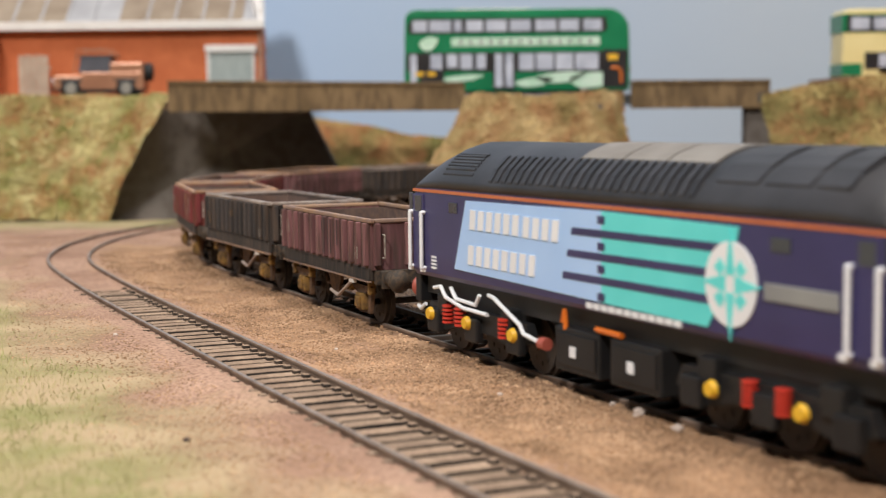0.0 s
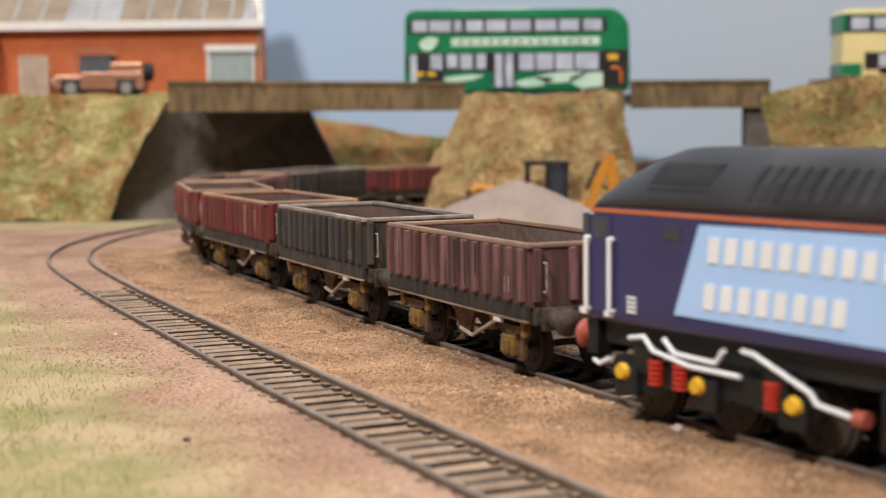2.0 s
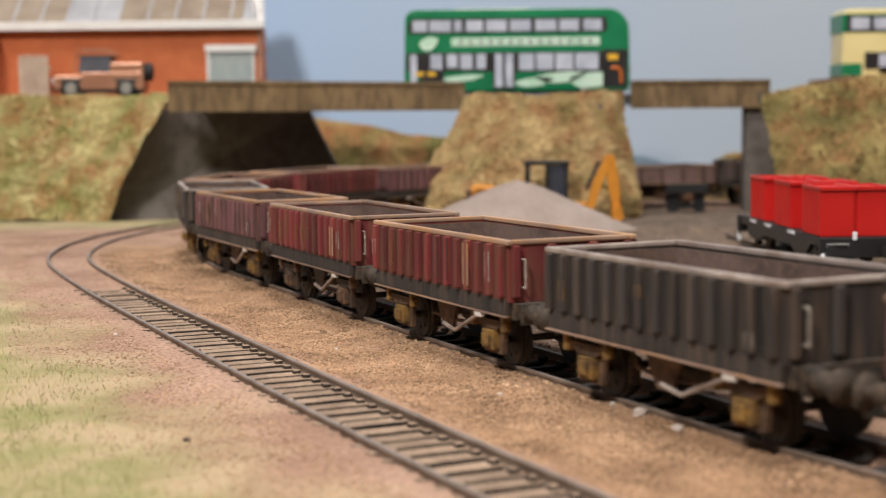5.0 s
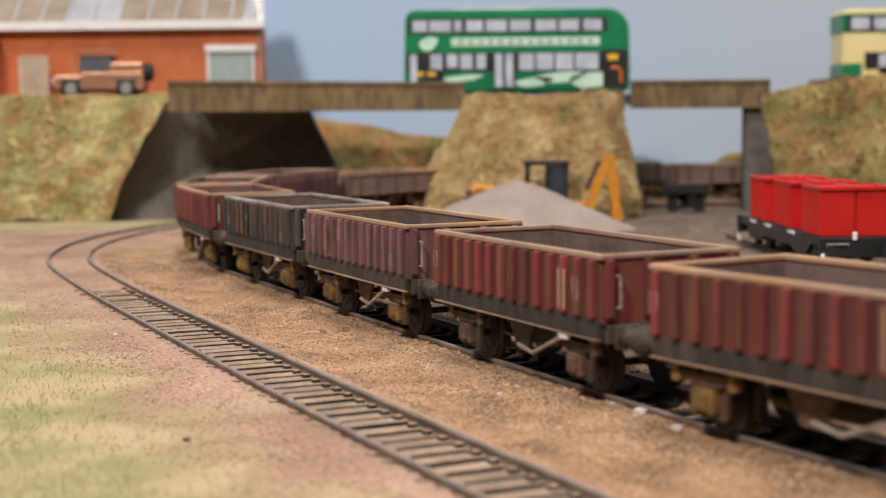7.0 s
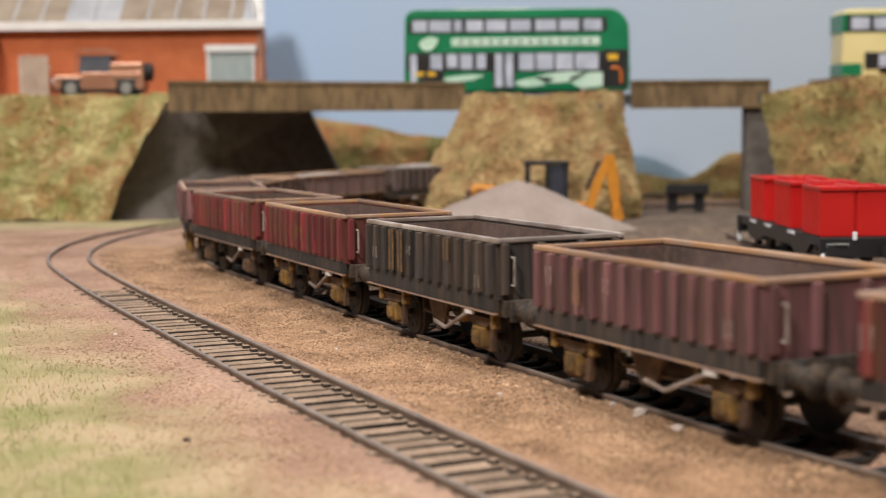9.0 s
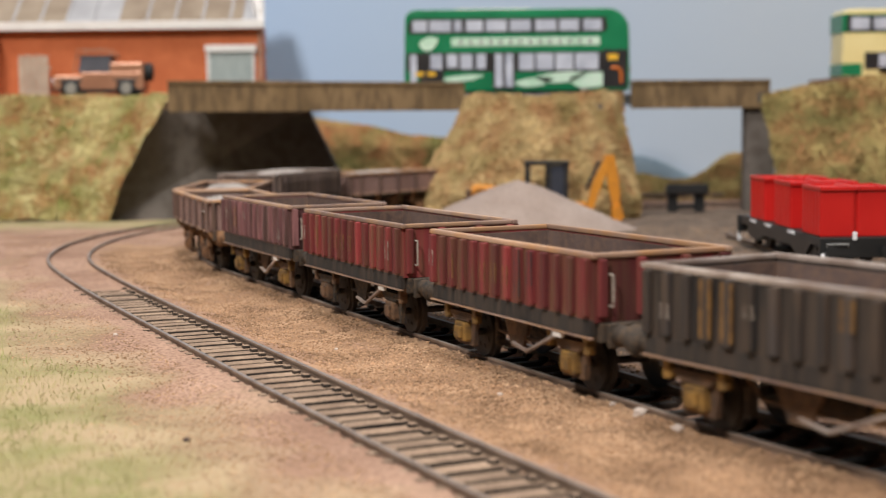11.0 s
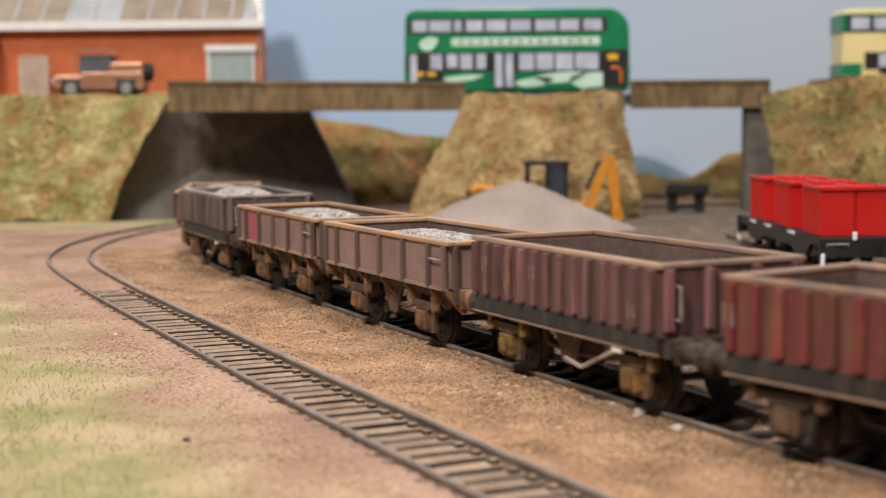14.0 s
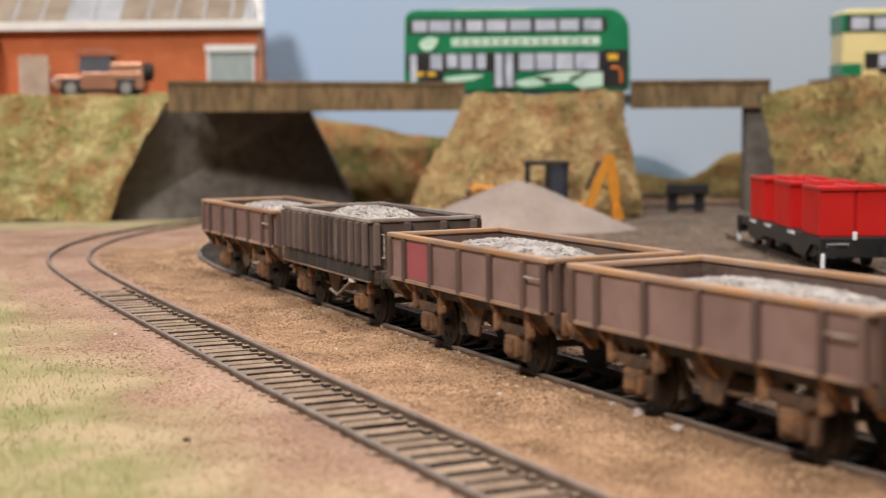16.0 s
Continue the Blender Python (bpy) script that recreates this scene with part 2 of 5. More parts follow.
def yard(x, y):
    """How far beyond the main line, in the grey yard, a point lies."""
    i = int(np.argmin((MAIN.x - x) ** 2 + (MAIN.y - y) ** 2))
    t = MAIN.t[i]
    return ((x - MAIN.x[i]) * math.sin(t) - (y - MAIN.y[i]) * math.cos(t)) / 0.02 - 0.2 + 0.4 * fbm(x, y, 2, 30)


def build_ground():
    xs = list(np.arange(-0.40, 0.42, 0.0026))
    ys = list(np.arange(0.12, 0.62, 0.0026)) + list(np.arange(0.62, 1.42, 0.008))
    xs = [-2.0, -1.0] + xs + [1.0, 2.0]
    ys = [-1.0, -0.3] + ys
    verts, faces = [], []
    for y in ys:
        for x in xs:
            verts.append((x, y, ground_height(x, y)))
    w = len(xs)
    for j in range(len(ys) - 1):
        for i in range(w - 1):
            a = j * w + i
            faces.append((a, a + 1, a + w + 1, a + w))
    g = raw("ground", verts, faces, GROUND, None, True)
    cover = g.data.color_attributes.new("cover", "FLOAT_COLOR", "POINT")
    cover.data.foreach_set("color", [c for x, y, _ in verts for c in (min(1, max(0, 0.5 + grassy(x, y) * 0.25)) if y < 0.7 else verge(x, y), min(1, max(0, yard(x, y) * 0.6)) if y > 0.3 and x > -0.12 else 0, slot_shade(x, y), ochre(x, y))])
    tagged(g, "sandy brown scatter ground of a model layout", "ground", kind="structure")
    return g


def grass_blades(count, seed=4):
    rnd = random.Random(seed)
    verts, faces = [], []
    while len(faces) < count:
        y = rnd.uniform(0.16, 0.60)
        x = rnd.uniform(-0.32, 0.02)
        if grassy(x, y) < rnd.uniform(0.2, 4.5) or abs(x) > 0.34 * y:
            continue
        z = ground_height(x, y)
        a, h, w = rnd.uniform(0, 6.28), rnd.uniform(0.5, 2.2) * MM, rnd.uniform(0.05, 0.1) * MM
        lx, ly = rnd.gauss(0, 0.9) * MM, rnd.gauss(0, 0.9) * MM
        k = len(verts)
        c, s = math.cos(a) * w, math.sin(a) * w
        verts += [(x - c, y - s, z), (x + c, y + s, z), (x + lx * 0.4 + c * 0.6, y + ly * 0.4 + s * 0.6, z + h * 0.6), (x + lx * 0.4 - c * 0.6, y + ly * 0.4 - s * 0.6, z + h * 0.6), (x + lx, y + ly, z + h)]
        faces += [(k, k + 1, k + 2, k + 3), (k + 3, k + 2, k + 4)]
    return tagged(raw("static_grass", verts, faces, BLADE), "pale green static grass tufts", "grass", kind="stuff")


def scatter(name, count, place, size, material, label, category, squash=0.7, seed=1):
    """Loose grains as one mesh of small irregular stones."""
    rnd = random.Random(seed)
    verts, faces = [], []
    base = [(1, 0, 0), (-1, 0, 0), (0, 1, 0), (0, -1, 0), (0, 0, 1), (0, 0, -1)]
    tri = [(0, 2, 4), (2, 1, 4), (1, 3, 4), (3, 0, 4), (2, 0, 5), (1, 2, 5), (3, 1, 5), (0, 3, 5)]
    made = 0
    while made < count:
        p = place(rnd)
        if p is None:
            continue
        r = rnd.uniform(*size) * MM
        rot = Euler((rnd.uniform(0, 6.3), rnd.uniform(0, 6.3), rnd.uniform(0, 6.3))).to_matrix()
        k = len(verts)
        for b in base:
            v = rot @ (Vector(b) * r * rnd.uniform(0.6, 1.2))
            verts.append((p[0] + v.x, p[1] + v.y, p[2] + v.z * squash))
        faces += [(a + k, b + k, c + k) for a, b, c in tri]
        made += 1
    ob = raw(name, verts, faces, material)
    return tagged(ob, label, category, kind="stuff")


def build_track(line, name, label, s0, s1, sleeper_mat, pitch, first, last, half=1.25, top=-2.2):
    tr = new(name)
    tagged(tr, label, "railway track")
    prof = [(-1.1, -2.6), (1.1, -2.6), (1.1, -2.2), (0.35, -1.9), (0.35, -0.9), (0.62, -0.7), (0.62, -0.12), (0.45, 0), (-0.45, 0), (-0.62, -0.12), (-0.62, -0.7), (-0.35, -0.9), (-0.35, -1.9), (-1.1, -2.2)]
    for side in (1, -1):
        verts, faces = [], []
        ss = np.arange(s0, s1, 0.006)
        for s in ss:
            for o, z in prof:
                x, y, t = line.at(s, side * 0.0086 + o * MM)
                verts.append((x, y, z * MM + line.level(s)))
        n = len(prof)
        shine = []
        for i in range(len(ss) - 1):
            for j in range(n):
                faces.append((i * n + j, i * n + (j + 1) % n, (i + 1) * n + (j + 1) % n, (i + 1) * n + j))
                shine.append(1 if j in (7, 8) else 0)
        faces += [tuple(range(n))[::-1], tuple(range((len(ss) - 1) * n, len(ss) * n))]
        r = raw("rail", verts, faces, (RAIL, RAILTOP), tr)
        r.data.polygons.foreach_set("material_index", shine + [0, 0])
    bm = bmesh.new()
    box(bm, -13.5, 13.5, -half, half, -5.2, top, 0.3)
    for q in (-8.6, 8.6):
        for e in (-1.9, 1.9):
            box(bm, q + e - 0.9, q + e + 0.9, -1.1, 1.1, top - 0.2, top + 0.85, 0.35)
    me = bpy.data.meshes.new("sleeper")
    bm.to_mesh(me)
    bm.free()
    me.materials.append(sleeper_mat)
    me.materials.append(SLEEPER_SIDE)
    # faces that don't look up get the dark, shaded side colour
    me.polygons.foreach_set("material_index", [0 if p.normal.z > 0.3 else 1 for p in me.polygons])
    rnd = random.Random(5)
    s = first
    while s < last:
        x, y, t = line.at(s)
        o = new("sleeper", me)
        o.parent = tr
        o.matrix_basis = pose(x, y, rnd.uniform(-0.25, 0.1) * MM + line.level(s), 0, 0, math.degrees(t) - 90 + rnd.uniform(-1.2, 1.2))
        s += pitch
    return tr


def bank(name, label, x0, x1, n, shape, material, tufts, seed, category="embankment", size=(0.5, 1.5)):
    """A scenic bank: shape(u, v) gives a point for u across and v from foot to top; tufts of foliage are set into it."""
    rnd = random.Random(seed)
    verts, faces = [], []
    nu, nv = n
    for j in range(nv + 1):
        for i in range(nu + 1):
            u, v = i / nu, j / nv
            p = Vector(shape(u, v))
            b = (1 - 0.55 * v) * fbm(p.x, p.y + seed, p.z, 26) * 8.5 + fbm(p.x, p.y, p.z + seed, 110) * 1.6
            verts.append((p.x + fbm(p.x + 5, p.y, p.z, 40) * 1.5 * MM, p.y - b * MM, p.z + b * 0.5 * MM))
    w = nu + 1
    for j in range(nv):
        for i in range(nu):
            a = j * w + i
            faces.append((a, a + 1, a + w + 1, a + w))
    base = [(1, 0, 0), (-1, 0, 0), (0, 1, 0), (0, -1, 0), (0, 0, 1), (0, 0, -1)]
    tri = [(0, 2, 4), (2, 1, 4), (1, 3, 4), (3, 0, 4), (2, 0, 5), (1, 2, 5), (3, 1, 5), (0, 3, 5)]
    ob = raw(name, verts, faces, material, None, True)
    tagged(ob, label, category, kind="structure")
    grid, verts, faces = verts, [], []
    for _ in range(tufts):
        i, j = rnd.uniform(0, nu), rnd.uniform(0, nv)
        a = int(j) * w + int(i) if j < nv else 0
        p = grid[min(a, len(grid) - 1)]
        q = grid[min(a + w + 1, len(grid) - 1)]
        f = rnd.random()
        r = rnd.uniform(*size) * MM
        rot = Euler((rnd.uniform(0, 6.3), rnd.uniform(0, 6.3), rnd.uniform(0, 6.3))).to_matrix()
        k = len(verts)
        for b in base:
            d = rot @ (Vector(b) * r * rnd.uniform(0.4, 1.3))
            verts.append((p[0] + (q[0] - p[0]) * f + d.x, p[1] + (q[1] - p[1]) * f + d.y - 0.3 * r, p[2] + (q[2] - p[2]) * f + d.z))
        faces += [(a + k, b + k, c + k) for a, b, c in tri]
    return tagged(raw("scatter_foliage", verts, faces, material), "fine " + label, "foliage", kind="stuff")


# ---- banks, bridge and backdrop ----
def smooth(t):
    return t * t * (3 - 2 * t)


def left_bank(u, v):
    x = -0.46 + u * (0.246 + 0.040 * v)
    return (x, 0.955 + 0.05 * v * (1 - 0.6 * u ** 6) + 0.010 * math.sin(u * 9) - 0.024 * u ** 6, -0.005 + 0.082 * v ** 0.85)


def mid_bank(u, v):
    half = 0.072 - 0.021 * smooth(v)
    cx = 0.050 + 0.016 * v
    a = (u - 0.5) * 2
    y = 0.868 + 0.045 * v + 0.035 * abs(a) ** 3
    return (cx + a * half, y, -0.005 + 0.0785 * v ** 0.9)


def right_bank(u, v):
    x = 0.217 + u * 0.3 - 0.004 * v
    top = 0.0775 + 0.0125 * min(1, u * 4)
    return (x, 0.935 + 0.05 * v, -0.005 + top * v ** 0.85)


def rear_bank(u, v):
    x = -0.11 + u * 0.15 - 0.02 * v
    top = 0.072 - 0.020 * smooth(u)
    return (x, 1.082 + 0.04 * v, -0.009 + top * v)


def hedge(u, v):
    x = 0.13 + u * 0.30
    return (x, 1.115 + 0.02 * v, -0.009 + (0.020 + 0.004 * math.sin(u * 23) + 0.015 * math.exp(-((x - 0.225) / 0.028) ** 2)) * v)


def build_bridge():
    br = new("road_bridge")
    tagged(br, "brown weathered concrete road bridge over the tracks", "bridge")

    bm = bmesh.new()
    outline = [(-160, 948), (14, 972), (124, 988), (226, 996), (226, 1064), (-160, 1064)]
    a = [bm.verts.new((x * MM, y * MM, 0.0665)) for x, y in outline]
    b = [bm.verts.new((x * MM, y * MM, 0.0735)) for x, y in outline]
    n = len(a)
    for i in range(n):
        bm.faces.new((a[i], a[(i + 1) % n], b[(i + 1) % n], b[i]))
    bm.faces.new(a[::-1])
    bm.faces.new(b)
    bmesh.ops.recalc_face_normals(bm, faces=bm.faces)
    part("deck", bm, TAR, br, "dark road deck")
    # parapets made of cast panels, with a coping
    for x0, y0, x1, y1, zb0, zt0, zb1, zt1, k in ((-175, 945, 15.5, 970, 64.6, 84.6, 63.6, 82.0, 7), (127, 985, 222, 996, 63.6, 82.4, 63.4, 82.3, 4)):
        for i in range(k):
            f0, f1 = i / k, (i + 1) / k
            bm = bmesh.new()
            xa, xb = x0 + (x1 - x0) * f0, x0 + (x1 - x0) * f1
            ya, yb = y0 + (y1 - y0) * f0, y0 + (y1 - y0) * f1
            za, zb = zb0 + (zb1 - zb0) * f0, zb0 + (zb1 - zb0) * f1
            ta, tb = zt0 + (zt1 - zt0) * f0, zt0 + (zt1 - zt0) * f1
            v = [bm.verts.new((x * MM, y * MM, z * MM)) for x, y, z in ((xa, ya, za), (xb, yb, zb), (xb, yb + 5, zb), (xa, ya + 5, za), (xa, ya, ta - 2), (xb, yb, tb - 2), (xb, yb + 5, tb - 2), (xa, ya + 5, ta - 2))]
            for f in ((0, 1, 5, 4), (1, 2, 6, 5), (2, 3, 7, 6), (3, 0, 4, 7), (4, 5, 6, 7), (3, 2, 1, 0)):
                bm.faces.new([v[q] for q in f])
            part("parapet_panel", bm, PARAPET, br)
            bm = bmesh.new()
            v = [bm.verts.new((x * MM, y * MM, z * MM)) for x, y, z in ((xa, ya - 1, ta - 2), (xb, yb - 1, tb - 2), (xb, yb + 6, tb - 2), (xa, ya + 6, ta - 2), (xa, ya - 1, ta), (xb, yb - 1, tb), (xb, yb + 6, tb), (xa, ya + 6, ta))]
            for f in ((0, 1, 5, 4), (1, 2, 6, 5), (2, 3, 7, 6), (3, 0, 4, 7), (4, 5, 6, 7), (3, 2, 1, 0)):
                bm.faces.new([v[q] for q in f])
            part("coping", bm, PARAPET, br)
    one("pier", CONCRETE, br, lambda bm: box(bm, 206, 226, 999, 1011, -9, 66.4, 0.4), "grey concrete pier")
    one("pier", CONCRETE, br, lambda bm: box(bm, 55, 100, 915, 940, -9, 66.4, 0.4))
    # the sloped paving of the abutment
    bm = bmesh.new()
    top = [(-225, 1012), (-187, 966), (-95, 1050), (-95, 1064), (-225, 1064)]
    foot = [(-250, 1002), (-222, 945), (-59, 1030), (-59, 1064), (-250, 1064)]
    a = [bm.verts.new((x * MM, y * MM, -0.009)) for x, y in foot]
    b = [bm.verts.new((x * MM, y * MM, 0.0664)) for x, y in top]
    for i in range(5):
        bm.faces.new((a[i], a[(i + 1) % 5], b[(i + 1) % 5], b[i]))
    bm.faces.new(a[::-1])
    bm.faces.new(b)
    bmesh.ops.recalc_face_normals(bm, faces=bm.faces)
    part("abutment_slope", bm, CONCRETE, br, "grey sloped concrete abutment")
    return br


def sky_material():
    m = bpy.data.materials.new("painted_sky")
    m.use_nodes = True
    n, l = m.node_tree.nodes, m.node_tree.links
    b = n["Principled BSDF"]
    b.inputs["Roughness"].default_value = 0.9
    b.inputs["Specular IOR Level"].default_value = 0.1
    tc = n.new("ShaderNodeTexCoord")
    sp = n.new("ShaderNodeSeparateXYZ")
    l.new(tc.outputs["Object"], sp.inputs[0])
    mr = n.new("ShaderNodeMapRange")
    mr.inputs[1].default_value, mr.inputs[2].default_value = -0.2, 0.3
    ns = n.new("ShaderNodeTexNoise")
    ns.inputs["Scale"].default_value, ns.inputs["Detail"].default_value = 5, 4
    ad = n.new("ShaderNodeMath")
    ad.operation = "MULTIPLY_ADD"
    ad.inputs[1].default_value = 0.25
    l.new(tc.outputs["Object"], ns.inputs[0])
    l.new(sp.outputs[0], mr.inputs[0])
    l.new(ns.outputs[0], ad.inputs[0])
    l.new(mr.outputs[0], ad.inputs[2])
    r = n.new("ShaderNodeValToRGB")
    r.color_ramp.elements[0].color, r.color_ramp.elements[1].color = (0.385, 0.51, 0.71, 1), (0.445, 0.50, 0.575, 1)
    r.color_ramp.elements[0].position, r.color_ramp.elements[1].position = 0.1, 1.1
    l.new(ad.outputs[0], r.inputs[0])
    l.new(r.outputs[0], b.inputs["Base Color"])
    return m


SKY = sky_material()
HILL = mat("painted_hill", (0.20, 0.29, 0.38), (0.26, 0.35, 0.43), 30, 0.95)
HALL = mat("hall_wall_paint", (0.55, 0.53, 0.5), (0.62, 0.6, 0.57), 2, 0.9)
HALL_FLOOR = mat("hall_floor", (0.2, 0.18, 0.16), (0.26, 0.24, 0.22), 4, 0.7)


def build_setting():
    tagged(one("backdrop", SKY, None, lambda bm: box(bm, -2000, 2000, 1170, 1182, -60, 900)), "painted pale blue sky backscene board", "backdrop", kind="structure")

    def hills(bm):
        pts = [(i * 10, -8 + 36 * math.exp(-((i * 10 - 150) / 58.0) ** 2) + 6 * math.exp(-((i * 10 - 330) / 50.0) ** 2)) for i in range(-10, 60)]
        prism(bm, [(-100, -8)] + pts + [(600, -8)], 1166, 1169)
    tagged(one("painted_hills", HILL, None, hills), "blue grey painted hills along the backscene", "backdrop", kind="structure")
    tagged(one("floor", HALL_FLOOR, None, lambda bm: box(bm, -3000, 3000, -3500, 2500, -920, -900)), "plain hall floor", "floor", kind="structure")
    tagged(one("ceiling", HALL, None, lambda bm: box(bm, -3000, 3000, -3500, 2500, 2600, 2650)), "plain pale hall ceiling", "ceiling", kind="structure")
    for nm, a in (("wall_north", (-3000, 3000, 2500, 2600, -900, 2600)), ("wall_south", (-3000, 3000, -3600, -3500, -900, 2600)), ("wall_west", (-3100, -3000, -3500, 2500, -900, 2600)), ("wall_east", (3000, 3100, -3500, 2500, -900, 2600))):
        tagged(one(nm, HALL, None, lambda bm: box(bm, *a)), "plain pale hall wall", "wall", kind="structure")


# ---- the train ----
PITCH = 0.0978


def wagon_paint(name, c1, c2, rust, wear):
    return mat(name, c1, c2, 55, 0.75, 0, 0.25, 240, rust, stretch=(2.2, 2.2, 0.22), wear=wear, obj=0.26)


MAROON = wagon_paint("faded_maroon", (0.12, 0.043, 0.045), (0.26, 0.115, 0.115), (0.085, 0.045, 0.036), 0.45)
RED = wagon_paint("rusty_red", (0.095, 0.015, 0.016), (0.235, 0.032, 0.032), (0.13, 0.055, 0.03), 0.4)
BLACK = wagon_paint("worn_black", (0.022, 0.018, 0.017), (0.052, 0.042, 0.039), (0.10, 0.064, 0.042), 0.35)
BROWN = mat("dusty_brown", (0.20, 0.117, 0.10), (0.27, 0.167, 0.144), 40, 0.8, 0, 0.15, 200, (0.16, 0.09, 0.065), obj=0.1, wear=0.16)
DARK_BROWN = wagon_paint("sooty_brown", (0.075, 0.05, 0.043), (0.155, 0.105, 0.09), (0.12, 0.08, 0.055), 0.35)
# darker copies of the paints: shade of recesses and ribs put into the colour
MAROON_SHADE = wagon_paint("grimy_maroon", (0.06, 0.03, 0.028), (0.13, 0.06, 0.055), (0.11, 0.065, 0.045), 0.35)
RED_SHADE = wagon_paint("grimy_red", (0.075, 0.018, 0.016), (0.16, 0.035, 0.028), (0.12, 0.06, 0.03), 0.4)
BLACK_SHADE_SILL = wagon_paint("grimy_black", (0.016, 0.013, 0.012), (0.036, 0.029, 0.025), (0.075, 0.052, 0.038), 0.35)
BROWN_SHADE = wagon_paint("grimy_brown", (0.085, 0.05, 0.042), (0.135, 0.082, 0.068), (0.15, 0.085, 0.055), 0.3)
RUST_LIGHT = mat("orange_rust_gear", (0.16, 0.075, 0.032), (0.29, 0.145, 0.066), 140, 0.85, 0, 0.3, 500, (0.08, 0.043, 0.025), wear=0.35)
INSIDE = mat("dirty_wagon_inside", (0.075, 0.047, 0.04), (0.15, 0.10, 0.085), 60, 0.9, 0, 0.3, 500, (0.20, 0.12, 0.08), wear=0.25)
RIM = mat("worn_rim", (0.19, 0.12, 0.10), (0.36, 0.24, 0.18), 28, 0.65, 0, 0.2, 160, (0.42, 0.24, 0.12), obj=0.2, wear=0.3)
RIM_ORANGE = mat("rusty_orange_rim", (0.29, 0.175, 0.12), (0.49, 0.315, 0.215), 24, 0.65, 0, 0.2, 110, (0.47, 0.225, 0.075), obj=0.15, wear=0.3)
RIM_GREY = mat("bare_grey_rim", (0.22, 0.175, 0.155), (0.46, 0.38, 0.33), 28, 0.55, 0, 0.2, 160, (0.18, 0.12, 0.09), obj=0.15, wear=0.35)
PINK = mat("faded_pink_patch", (0.34, 0.075, 0.085), (0.40, 0.10, 0.11), 70, 0.7)
PATCH = mat("dark_patch_paint", (0.03, 0.027, 0.03), (0.05, 0.042, 0.042), 80, 0.8)
STENCIL = mat("cream_stencil", (0.28, 0.24, 0.20), (0.46, 0.40, 0.34), 160, 0.8, 0, 0, 600, (0.16, 0.10, 0.08), wear=0.4)
ORANGE_MARK = mat("ochre_marking", (0.17, 0.085, 0.022), (0.30, 0.155, 0.04), 160, 0.8, 0, 0, 500, (0.10, 0.05, 0.02), wear=0.4)


def wheelset(parent, x, r=6.1):
    w = new("wheelset")
    w.parent = parent
    w.location = (x * MM, 0, r * MM)

    def disc(bm, y):
        cyl(bm, (0, y - 1.1, 0), (0, y + 1.1, 0), r, 24)
        cyl(bm, (0, y - math.copysign(0.5, y) - 0.6, 0), (0, y - math.copysign(1.3, y), 0), r + 0.8, 24)
        for k in range(8):
            a = k * math.pi / 4
            box(bm, r * 0.6 * math.cos(a) - 0.5, r * 0.6 * math.cos(a) + 0.5, y + math.copysign(0.9, y) - 0.4, y + math.copysign(0.9, y) + 0.4, r * 0.6 * math.sin(a) - 0.5, r * 0.6 * math.sin(a) + 0.5)
    for y in (-8.3, 8.3):
        one("wheel", WHEEL, w, lambda bm: disc(bm, y))
    one("axle", WHEEL, w, lambda bm: cyl(bm, (0, -11, 0), (0, 11, 0), 0.9, 8))
    return w


